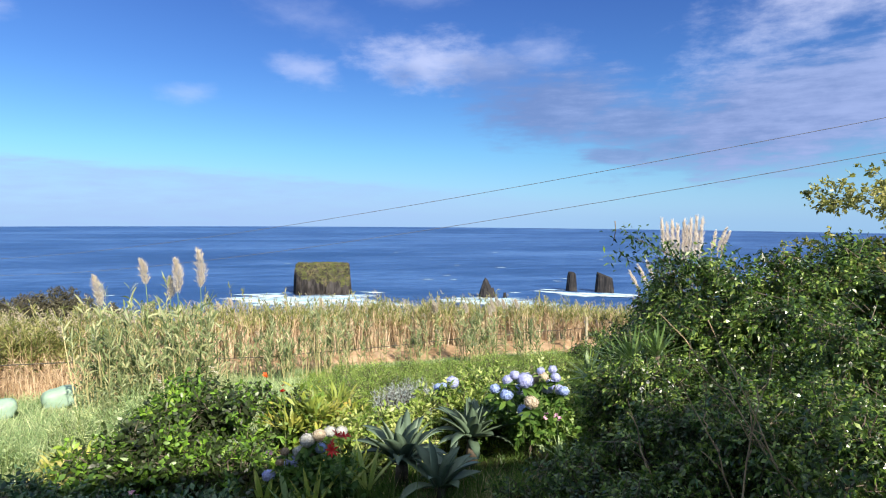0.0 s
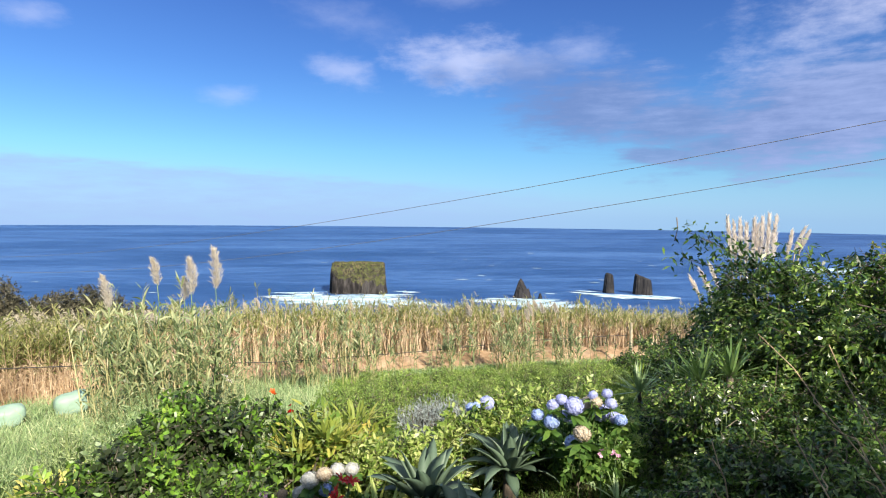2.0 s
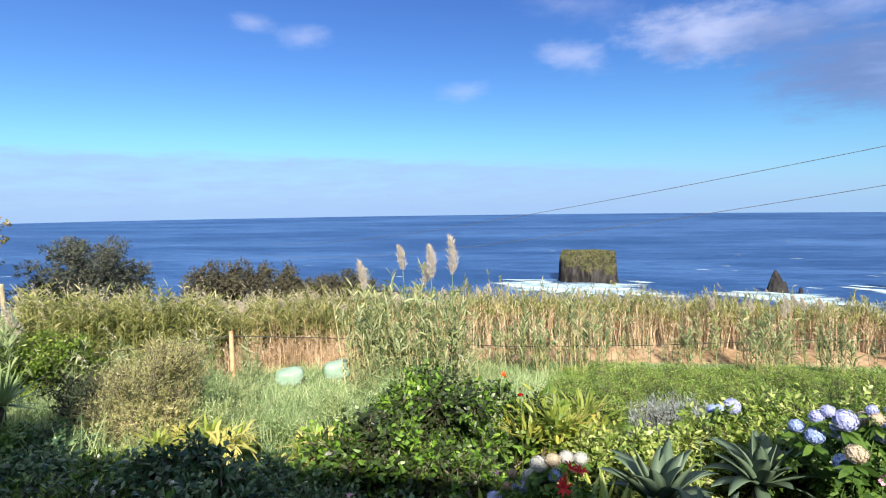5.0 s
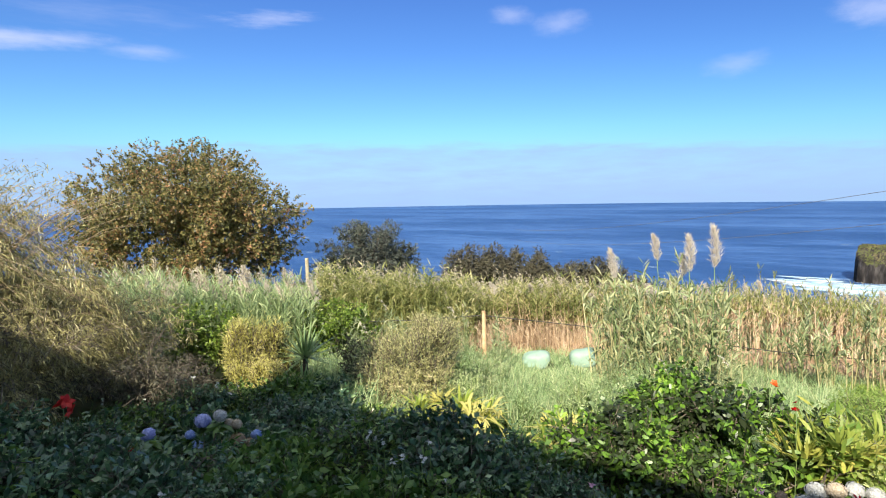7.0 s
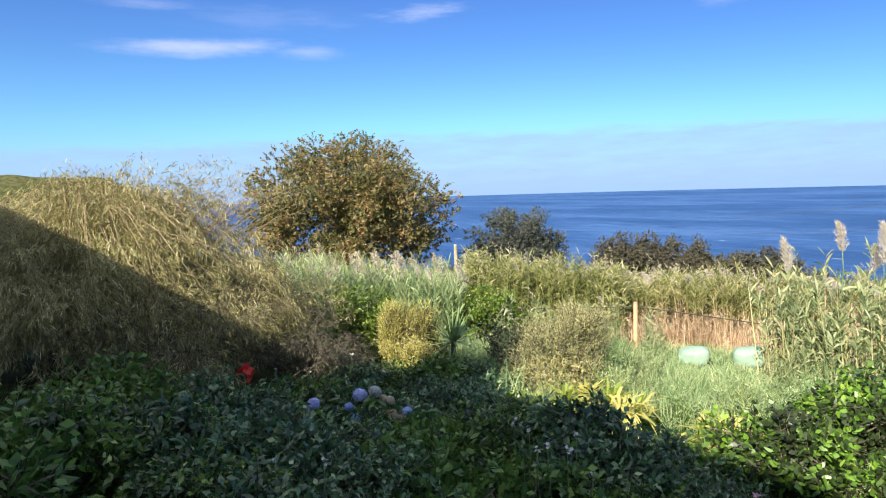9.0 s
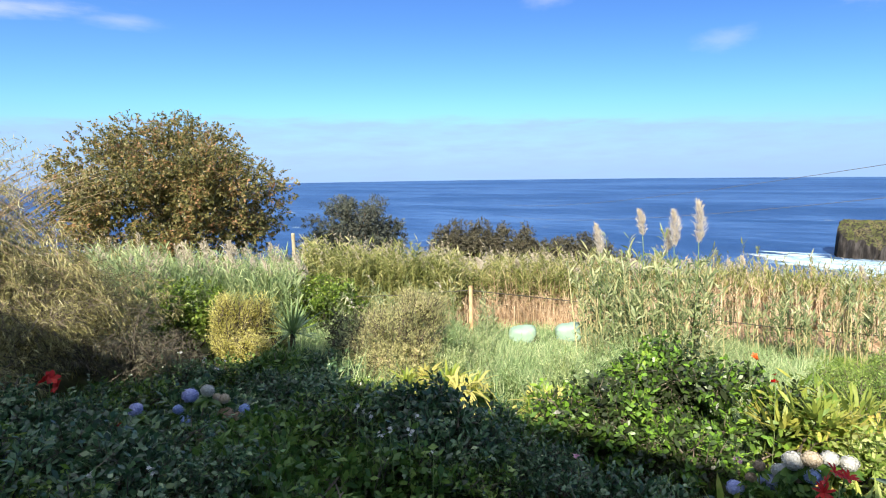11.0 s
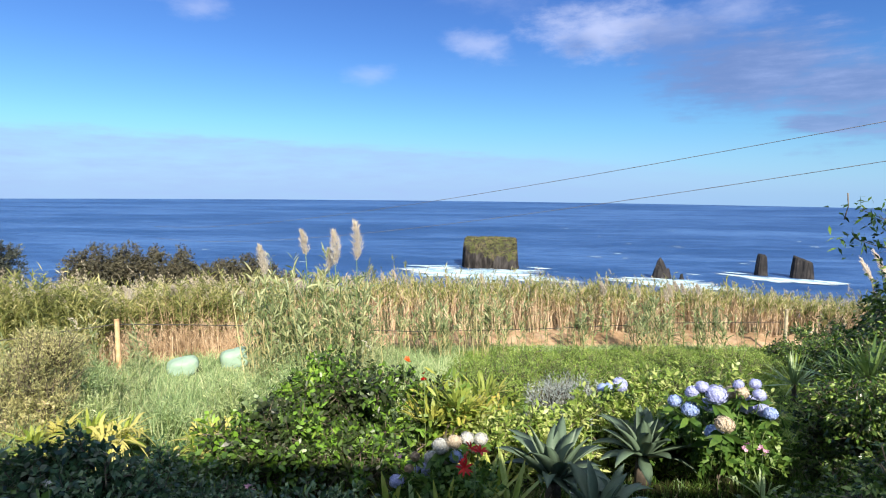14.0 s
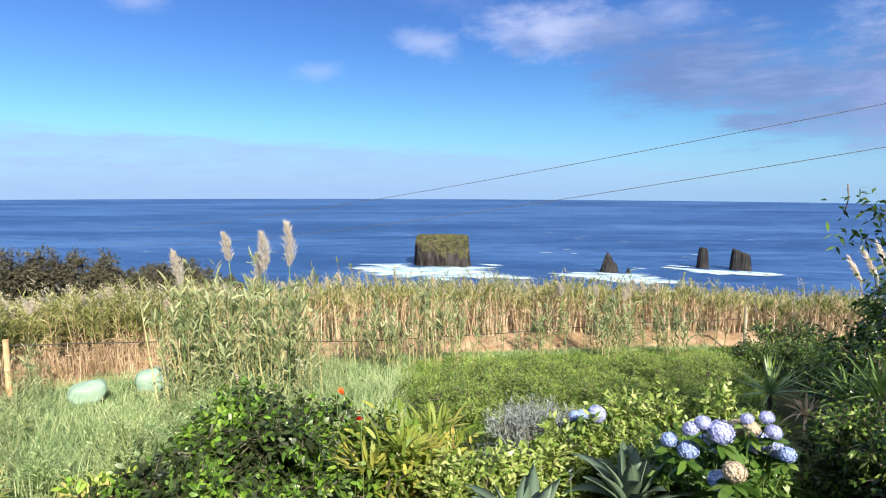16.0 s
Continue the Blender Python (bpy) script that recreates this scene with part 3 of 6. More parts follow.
def crown(n, size, lumps=14, lump=0.42, low=0.0, fill=0.25):
    """Points and outward ways of a lumpy crown within an ellipsoid of the half sizes given, about the origin."""
    size = np.asarray(size, float)
    c = rand_dirs(lumps)
    c[:, 2] = np.where(c[:, 2] < low, -c[:, 2] * 0.6 + low * 0.4, c[:, 2])
    c *= 0.8 * rng.uniform(0.12, 1.0, (lumps, 1)) ** 0.4
    r = rng.uniform(0.7, 1.15, lumps) * lump
    k = rng.integers(0, lumps, n)
    d = rand_dirs(n)
    rad = np.where(rng.random(n) < fill, rng.random(n), rng.uniform(0.78, 1.04, n))
    p = c[k] + d * (r[k] * rad)[:, None]
    size = size * 1.13
    return p * size, unit(d + 0.5 * unit(p + 1e-6)), c * size


def foliage_piece(p, way, length, width, prof=LEAF, droop=0.15, up=0.25, mat=0, spread=0.6):
    n = len(p)
    way = unit(way + spread * rng.normal(size=(n, 3)) * 0.7 + UP * up)
    ln = length * rng.uniform(0.65, 1.25, n)
    return blades(p - way * ln[:, None] * 0.4, way, ln, width * rng.uniform(0.7, 1.2, n), droop, len(prof) - 1, prof, mat=mat)


def sprigs(p, way, total, length, width, prof=LEAF, droop=0.15, up=0.25, mat=0, twig_mat=None, each=9, reach=3.4):
    """Leafy twigs: each one springs outward from the crown and carries its leaves on all sides."""
    n = max(1, total // each)
    i = rng.integers(0, len(p), n)
    ln = length * reach * rng.uniform(0.55, 1.3, n)
    tw = unit(way[i] + 0.45 * rng.normal(size=(n, 3)) + UP * up)
    foot = p[i] - tw * (ln * 0.6)[:, None]
    k = np.repeat(np.arange(n), each)
    m = len(k)
    s = rng.uniform(0.12, 1.0, m)
    base = foot[k] + tw[k] * (ln[k] * s)[:, None]
    around = unit(np.cross(tw[k], rand_dirs(m)))
    d = unit(tw[k] * rng.uniform(0.35, 1.1, (m, 1)) + around * 0.8 + 0.15 * rng.normal(size=(m, 3)))
    ll = length * rng.uniform(0.6, 1.25, m) * (1.1 - 0.35 * s)
    side = unit(np.cross(d, tw[k]) + 0.35 * rng.normal(size=(m, 3)))
    out = [blades(base, d, ll, width * rng.uniform(0.7, 1.2, m), droop, len(prof) - 1, prof, side=side, mat=mat)]
    if twig_mat is not None:
        out.append(blades(foot, tw, ln, 0.07 * length + 0.003, 0.0, 2, (1, 0.8, 0.0), mat=twig_mat))
    return out


def shrub(name, label, category, az, far, radius, height, mat, n, length, width, prof=LEAF, lumps=16, lump=0.42, stem="bark",
          wide=None, group="", up=0.25, droop=0.15, base=0.0, fill=0.3):
    """A leafy shrub: stems that rise to lumps of leaves."""
    x, y, z = spot(az, far)
    ob = thing(name, x, y, z, label, category, group)
    half = (radius, wide or radius, (height - base) * 0.5)
    p, way, c = crown(n, half, lumps, lump, -0.9, fill)
    lift = UP * (base + (height - base) * 0.5)
    p = p + lift
    keep = p[:, 2] > 0.02
    part("foliage", mesh_of("foliage", sprigs(p[keep], way[keep], n, length, width, prof, droop, up, 0, 1), [mat, stem]), ob)
    for q in c[: min(8, max(5, lumps // 2))]:
        foot = np.array([rng.normal() * 0.08 * radius, rng.normal() * 0.08 * radius, -0.05])
        r0 = 0.012 + 0.008 * height
        part("woody_stem", mesh_of("woody_stem", [tube(bent(foot, q + lift, 0.05, 0.03 * height), np.linspace(r0, r0 * 0.25, 6), 5)], [stem], True), ob)
    return ob


def tree(name, label, az, far, height, radius, mat, n, length, width, prof=LEAF, bole=0.25, lumps=26, lump=0.34, wide=None, drop=0.0, crown_low=None, fill=0.22):
    """Trunk, limbs and a lumpy crown."""
    x, y, z = spot(az, far)
    ob = thing(name, x, y, z - drop, label, "tree")
    low = height * bole if crown_low is None else crown_low
    half = (radius, wide or radius, (height - low) / 2)
    p, way, c = crown(n, half, lumps, lump, -0.7, fill)
    lift = UP * (low + half[2])
    part("crown", mesh_of("crown", sprigs(p + lift, way, n, length, width, prof, 0.15, 0.25, 0, 1, 9, 2.3), [mat, "bark"]), ob)
    r0 = 0.03 * height
    fork = np.array([0.1 * rng.normal(), 0.1 * rng.normal(), max(low, 0.3 * height)])
    trunk = part("trunk", mesh_of("trunk", [tube(bent((0, 0, -0.3), fork, 0.0, 0.04), np.linspace(r0 * 1.3, r0 * 0.8, 6), 8)], ["bark"], True), ob)
    for q in c[:10]:
        part("limb", mesh_of("limb", [tube(bent(fork, q + lift, 0.1, 0.06), np.linspace(r0 * 0.6, r0 * 0.12, 6), 5)], ["bark"], True), trunk)
    return ob

# ======== the large structure: land, sea, house ========


def make_land():
    r = np.concatenate([np.linspace(0, 45, 46), np.linspace(48, 330, 40)])
    a = np.linspace(0, 2 * math.pi, 144, endpoint=False)
    x, y = np.outer(r, np.sin(a)), np.outer(r, np.cos(a))
    z = ground_z(x, y)
    z = np.where(y < -20, np.maximum(z, 3.4 - 0.0 * y), z)
    z += 0.05 * np.sin(x * 1.7) * np.cos(y * 1.3) * (np.hypot(x, y) < 45)
    v = np.stack([x, y, z], -1).reshape(-1, 3)
    m, f = len(a), []
    for i in range(len(r) - 1):
        j = np.arange(m)
        q0, q1, q2, q3 = i * m + j, i * m + (j + 1) % m, (i + 1) * m + (j + 1) % m, (i + 1) * m + j
        f += [np.stack([q0, q2, q1], 1), np.stack([q0, q3, q2], 1)]
    ob = new("ground", mesh_of("ground", [(v, np.concatenate(f), 0)], ["soil"], True))
    tagged(ob, "dark sloping garden soil between the plants", "ground", kind="structure")


def make_sea():
    r = np.concatenate([[150], np.geomspace(200, 4850, 40)])
    a = np.linspace(0, 2 * math.pi, 180, endpoint=False)
    x, y = np.outer(r, np.sin(a)), np.outer(r, np.cos(a))
    v = np.stack([x, y, np.full_like(x, SEA_Z)], -1).reshape(-1, 3)
    m, f = len(a), []
    for i in range(len(r) - 1):
        j = np.arange(m)
        q0, q1, q2, q3 = i * m + j, i * m + (j + 1) % m, (i + 1) * m + (j + 1) % m, (i + 1) * m + j
        f += [np.stack([q0, q2, q1], 1), np.stack([q0, q3, q2], 1)]
    ob = new("water", mesh_of("water", [(v, np.concatenate(f), 0)], ["sea"], True))
    tagged(ob, "deep blue open sea with small waves", "sea", kind="structure")


def far_spot(az, far):
    return -math.sin(radians(az)) * far, math.cos(radians(az)) * far


def box(lo, hi, mat=0):
    (x0, y0, z0), (x1, y1, z1) = lo, hi
    v = np.array([(x, y, z) for z in (z0, z1) for y in (y0, y1) for x in (x0, x1)], float)
    q = [(0, 2, 3, 1), (4, 5, 7, 6), (0, 1, 5, 4), (2, 6, 7, 3), (0, 4, 6, 2), (1, 3, 7, 5)]
    return v, np.array([t for a, b, c, d in q for t in ((a, b, c), (a, c, d))]), mat


def gable(x0, x1, half, eave, ridge, thick=0.18):
    """A gable roof with closed ends and soffit."""
    v = np.array([(x, y, z) for x in (x0, x1) for y, z in ((half, eave - thick), (half, eave), (0, ridge), (-half, eave), (-half, eave - thick))], float)
    f = []
    for i in range(5):
        j = (i + 1) % 5
        f += [(i, j, j + 5), (i, j + 5, i + 5)]
    for o in (0, 5):
        f += [(o, o + 1, o + 2), (o, o + 2, o + 3), (o, o + 3, o + 4)]
    return v, np.array(f), 0


def make_house():
    """The plain house at the viewer's back; only its shadow is seen."""
    ob = thing("house", -5.5, -6.5, 0.6, "whitewashed house with a clay roof at the garden's upper edge", "house")
    part("wall", mesh_of("wall", [box((1.1, -3.2, -0.6), (11.4, 3.3, 5.35))], ["wall"]), ob)
    part("wall", mesh_of("wall", [box((-10.5, -3.0, -0.6), (-0.3, 3.2, 4.4)), box((-0.3, -3.0, -0.6), (1.1, 3.2, 4.2))], ["wall"]), ob)
    # roof steps and chimney are unseen, sized only to shape the cast shadow
    part("roof", mesh_of("roof", [gable(1.0, 11.8, 4.0, 6.05, 7.62)], ["roof_tile"]), ob)
    part("roof", mesh_of("roof", [gable(-11.0, -0.25, 4.0, 5.0, 6.48)], ["roof_tile"]), ob)
    part("roof", mesh_of("roof", [gable(-0.24, 0.99, 4.0, 4.64, 6.13)], ["roof_tile"]), ob)
    part("chimney", mesh_of("chimney", [box((1.06, 2.9, 5.8), (2.05, 3.9, 7.93))], ["wall"]), ob)


make_land()
make_sea()
make_house()


def foam(az, far, rx, ry, rough=0.35, lift=0.3, turn_deg=0.0):
    """A flat, ragged sheet of white water."""
    x, y = far_spot(az, far)
    a = np.linspace(0, 2 * math.pi, 72, endpoint=False)
    edge = 1 + rough * sum(rng.normal() / k * np.sin(k * a + rng.uniform(0, 6.28)) for k in range(2, 9)) * 0.6
    edge = np.clip(edge, 0.45, 1.7)
    rim = np.linspace(0, 1, 8)
    px, py = np.outer(rim, edge * np.cos(a)) * rx, np.outer(rim, edge * np.sin(a)) * ry
    v = np.stack([px, py, np.full_like(px, 0.0)], -1).reshape(-1, 3)
    m, f = 72, []
    for i in range(7):
        j = np.arange(m)
        q0, q1, q2, q3 = i * m + j, i * m + (j + 1) % m, (i + 1) * m + (j + 1) % m, (i + 1) * m + j
        f += [np.stack([q0, q2, q1], 1), np.stack([q0, q3, q2], 1)]
    me = mesh_of("foam", [(v, np.concatenate(f), 0)], ["foam"])
    at = me.attributes.new("rim", "FLOAT", "POINT")
    at.data.foreach_set("value", np.repeat(rim, m).astype(np.float32))
    ob = new("sea_foam", me)
    ob.matrix_world = pose(x, y, SEA_Z + lift, 0, 0, az + turn_deg)
    return tagged(ob, "white breaking surf lying on the sea", "surf", kind="stuff")


def sea_stack(name, label, az, far, wide, deep, shape, mat, n=56, rough=1.0):
    """A rock out at sea: shape(u, v) is its height over the plan, u across the view and v away from it, both -1 to 1."""
    x, y = far_spot(az, far)
    u, v = np.meshgrid(np.linspace(-1.15, 1.15, n), np.linspace(-1.15, 1.15, n))
    ridge = np.zeros_like(u)
    for k in range(5):
        ridge += np.sin(u * (5 + 6 * k) + v * 3 * k + rng.uniform(0, 6.28)) * np.cos(v * (4 + 5 * k) + rng.uniform(0, 6.28)) / (1.6 + k)
    z = np.vectorize(shape)(u, v, ridge) + rough * rng.normal(size=u.shape) * 0.35
    p = np.stack([(u + 0.02 * ridge) * wide / 2, (v + 0.02 * ridge) * deep / 2, z], -1).reshape(-1, 3)
    i, j = np.meshgrid(np.arange(n - 1), np.arange(n - 1))
    q = (j * n + i).ravel()
    f = np.concatenate([np.stack([q, q + 1, q + n + 1], 1), np.stack([q, q + n + 1, q + n], 1)])
    ob = new(name, mesh_of(name, [(p, f, 0)], [mat], False))
    ob.matrix_world = pose(x, y, SEA_Z, 0, 0, az)
    return tagged(ob, label, "sea rock")


def ease(v, lo, hi):
    s = min(1.0, max(0.0, (v - lo) / (hi - lo)))
    return s * s * (3 - 2 * s)


def big_stack(u, v, ridge):
    """Sheer columned sides; the top runs down as turf towards the land, in tongues."""
    column = 0.022 * math.sin(u * 26 + 2 * math.sin(u * 7)) + 0.018 * math.sin(v * 21 + 1)
    edge = (abs(u) ** 7 + abs(v + 0.10 * u) ** 7) ** (1 / 7) + 0.03 * ridge + column
    tongue = 2.6 * math.sin(u * 9 + 1.3) + 1.6 * math.sin(u * 23)
    front = 12.5 + 7.0 * ease(-u, 0.1, 0.8) - tongue
    top = front + (33.5 - front) * ease(v, -1.15, 0.75) + 0.6 * ridge
    return -3 + (top + 3) * (1 - ease(edge, 0.95, 1.02))


def point_rock(u, v, ridge):
    """A leaning peak with a lower shoulder."""
    r = math.hypot((u + 0.18) * (0.95 if u > -0.18 else 1.35), v) + 0.06 * ridge
    peak = 26.0 * max(0.0, 1 - r / 0.92) ** 0.75
    shoulder = 13.0 * max(0.0, 1 - ease(math.hypot(u - 0.45, v), 0.12, 0.5))
    return -3 + max(peak, shoulder)


def tall_rock(u, v, ridge):
    r = (abs(u + 0.12 * v) ** 3 + abs(v) ** 3) ** (1 / 3) + 0.06 * ridge
    return -3 + 26.0 * (1 - ease(r, 0.55, 1.0)) - 3.5 * max(0, u) * (r < 0.9)


def squat_rock(u, v, ridge):
    r = (abs(u) ** 4 + abs(v) ** 4) ** 0.25 + 0.06 * ridge
    return -3 + (23.0 - 4.5 * u) * (1 - ease(r, 0.72, 1.0))


sea_stack("rock_islet", "broad basalt sea stack with a sloping turf cap", -2.6, 705, 64, 50, big_stack, "rock", 110)
sea_stack("sea_rock", "pointed black rock standing in white surf", -18.3, 665, 24, 20, point_rock, "dark_rock", 40)
sea_stack("sea_rock", "small low black rock in the surf", -20.0, 662, 7, 7, lambda u, v, r: -3 + 8.5 * (1 - ease(math.hypot(u, v), 0.2, 1.0)), "dark_rock", 24)
sea_stack("sea_rock", "tall narrow basalt pillar in the sea", -26.3, 742, 15, 14, tall_rock, "dark_rock", 36)
sea_stack("sea_rock", "squat basalt block in the sea", -29.3, 742, 24, 18, squat_rock, "dark_rock", 36)
for _az, _far, _rx, _ry in ((-1.6, 624, 74, 62), (-3.2, 640, 56, 50), (0.8, 630, 62, 44), (2.6, 652, 50, 28), (3.0, 698, 34, 9), (4.4, 676, 26, 8), (-5.4, 612, 60, 30), (-7.6, 606, 36, 15), (-7.2, 700, 20, 7), (-6.2, 672, 26, 7), (2.2, 685, 26, 16)):
    foam(_az, _far, _rx, _ry, 0.6, rng.uniform(0.3, 0.8))
for _az, _far, _rx, _ry in ((-16.2, 628, 46, 20), (-18.6, 618, 56, 36), (-20.8, 616, 50, 32), (-23.0, 616, 34, 18), (-16.2, 650, 24, 8), (-19.6, 648, 44, 14)):
    foam(_az, _far, _rx, _ry, 0.55, rng.uniform(0.3, 0.8))
for _az, _far, _rx, _ry in ((-25.0, 722, 30, 12), (-27.2, 708, 44, 24), (-29.2, 710, 44, 20), (-31.2, 722, 26, 11), (-24.4, 742, 20, 6)):
    foam(_az, _far, _rx, _ry, 0.55, rng.uniform(0.3, 0.8))
foam(-44.3, 1280, 70, 90, 0.5)
foam(-46.5, 1200, 50, 60, 0.5)
foam(-46.0, 900, 70, 24, 0.5)
foam(56.0, 640, 60, 24, 0.5)
foam(60.2, 700, 50, 30, 0.5)
for _k in range(34):
    foam(rng.uniform(-50, 50), rng.uniform(640, 1500), rng.uniform(5, 14), rng.uniform(2, 5), 0.5)


def headland():
    """The long flat headland beyond the bay."""
    u = np.linspace(-1, 1, 90)
    pts, f = [], []
    for k, (dy, drop) in enumerate(((0, 0.0), (60, 0.25), (160, 1.0), (-160, 0.3))):
        for i, s in enumerate(u):
            h = 46 + 5 * math.sin(3 * s + 1) + 2.5 * math.sin(17 * s) + 1.2 * math.sin(43 * s)
            h *= 1 - ease(s, 0.70, 1.0) ** 2
            pts.append((s * 520, -dy, h * (1 - drop) + 87 * (0 - drop) + (87 if drop < 1 else 0) - 0))
    pts = np.array(pts, float)
    n = len(u)
    for a, b in ((3, 0), (0, 1), (1, 2)):
        q = np.arange(n - 1)
        f += [np.stack([b * n + q, b * n + q + 1, a * n + q + 1], 1), np.stack([b * n + q, a * n + q + 1, a * n + q], 1)]
    ob = new("headland", mesh_of("headland", [(pts, np.concatenate(f), 0)], ["rock"], True))
    x, y = far_spot(94, 1500)
    ob.matrix_world = pose(x, y, SEA_Z, 0, 0, 94)
    tagged(ob, "long flat green headland beyond the bay", "headland", kind="structure")


headland()

# ======== cane, grass and ground cover ========


def fan(n):
    """Level ways in all directions."""
    a = rng.uniform(0, 2 * math.pi, n)
    return np.stack([np.cos(a), np.sin(a), np.zeros(n)], -1)


def tufts(pos, blades_each, length, width, lean, droop, mat=0, segs=2):
    """Grass tufts at the places given."""
    p = np.repeat(pos, blades_each, 0)
    n = len(p)
    out = fan(n)
    p = p + out * rng.uniform(0, 0.05, (n, 1))
    way = unit(UP + out * rng.uniform(0.1, lean, (n, 1)))
    ln = np.repeat(np.broadcast_to(length, len(pos)), blades_each) * rng.uniform(0.55, 1.15, n)
    return blades(p, way, ln, width * rng.uniform(0.7, 1.3, n), droop * rng.uniform(0.4, 1.5, n), segs, side=unit(np.cross(way, fan(n) + 0.01)), mat=mat)


def scatter(n, az0, az1, far0, far1):
    """Even places on the ground within a sector; far0 and far1 may be functions of the bearing."""
    az = rng.uniform(az0, az1, n)
    f0 = far0(az) if callable(far0) else np.full(n, far0)
    f1 = far1(az) if callable(far1) else np.full(n, far1)
    r = np.sqrt(rng.uniform(0, 1, n) * (f1**2 - f0**2) + f0**2)
    x, y = -np.sin(np.radians(az)) * r, np.cos(np.radians(az)) * r
    return np.stack([x, y, ground_z(x, y)], -1)


def plume_piece(tip_foot, way, length, spread, n, mat=0, width=0.012, lean=0.22, flare=1.0):
    """A feathery flower plume, a slender spindle that starts at tip_foot and runs along way."""
    s = rng.uniform(0, 1, n) ** 0.9
    prof = np.sin(np.pi * np.clip(s * 0.80 + 0.16, 0, 1)) ** 0.9
    around = rand_dirs(n)
    p = tip_foot + way * (length * 0.86 * s)[:, None] + around * (spread * 0.32 * prof * rng.random(n))[:, None]
    lop = np.array([-lean, 0.0, 0.0]) * length
    p = p + lop * (s**2)[:, None] * 0.6
    d = unit(way * 1.0 + around * flare * (0.45 + 0.5 * prof)[:, None] * rng.uniform(0.4, 1.3, (n, 1)) + lop * 0.9)
    return blades(p, d, length * 0.21 * rng.uniform(0.4, 1.3, n), width, 0.25, 2, LEAF, mat=mat)


def canes(pos, height, plumed, leaves=9, mats=(0, 1, 2), thick=0.022, plume=0.36, low=0.40, leaf_w=0.018, leaf_l=0.40, loose=1.0, stalk=None, dry_to=0.38, lean=-0.05, plume_n=30):
    """Cane stalks with arching leaves, dry below and green above, some with plumes."""
    n = len(pos)
    height = np.broadcast_to(height, n) * np.where(rng.random(n) < 0.12, rng.uniform(1.02, 1.24, n), rng.uniform(0.78, 1.08, n))
    way = unit(UP + 0.09 * rng.normal(size=(n, 3)) + np.array([lean, 0.0, 0.0]))
    stalk = mats[0] if stalk is None else stalk
    out = [blades(pos, way, height, thick, 0.03, 3, (1, 0.9, 0.6, 0.0), side=unit(np.cross(way, fan(n))), mat=stalk),
           blades(pos, way, height, thick, 0.03, 3, (1, 0.9, 0.6, 0.0), side=unit(np.cross(way, fan(n))), mat=stalk)]
    s = low + (0.99 - low) * rng.uniform(0, 1, (n, leaves)) ** 0.8
    p = (pos[:, None] + way[:, None] * (height[:, None] * s)[..., None]).reshape(-1, 3)
    m = len(p)
    d = unit(fan(m) * 0.55 * loose + UP * rng.uniform(0.5, 1.7, (m, 1)))
    ln = leaf_l * rng.uniform(0.5, 1.15, m)
    dr = rng.uniform(0.1, 0.7, m) * loose
    dry = rng.random(m) > (s.ravel() - dry_to) * 2.8
    for k, keep in ((mats[0], dry), (mats[1], ~dry)):
        out.append(blades(p[keep], d[keep], ln[keep], leaf_w * rng.uniform(0.7, 1.3, keep.sum()), dr[keep], 3, (0.2, 1.0, 0.75, 0), mat=k))
    for i in np.nonzero(rng.random(n) < plumed)[0]:
        w = unit(way[i] + np.array([-0.25, 0.0, 0.0]) + 0.15 * rng.normal(size=3))
        out.append(plume_piece(pos[i] + way[i] * height[i] * 0.95, w, plume * rng.uniform(0.7, 1.2), 0.14, plume_n, mats[2], 0.02))
    return out


def cane_front(az):
    return np.interp(az, [-36, -24, -10, 5, 20, 32, 44, 52], [25.5, 24.5, 21.8, 20.2, 19.0, 17.6, 16.8, 16.6])


def cane_height(pos):
    """The height that brings the cane's top to the line it has against the sea, in uneven tufts."""
    a = np.degrees(np.arctan2(-pos[:, 0], pos[:, 1]))
    far = np.hypot(pos[:, 0], pos[:, 1])
    top = EYE_Z - far * np.tan(np.radians(np.interp(a, [-37, -20, 0, 15, 28, 40, 50], [8.7, 8.7, 8.9, 8.9, 8.6, 8.9, 9.0])))
    tuft = np.array([1.0 + 0.30 * noise.noise(Vector((p[0] * 1.1, p[1] * 1.1, 7))) for p in pos])
    return np.clip(top - pos[:, 2], 1.5, 2.6) * np.interp(a, [8, 22, 50], [0.98, 0.90, 0.87]) * tuft


def tufted(pos, keep):
    """Thin the places out between tufts."""
    k = np.array([noise.noise(Vector((p[0] * 2.1, p[1] * 2.1, 3))) for p in pos])
    return pos[k > np.quantile(k, 1 - keep)]


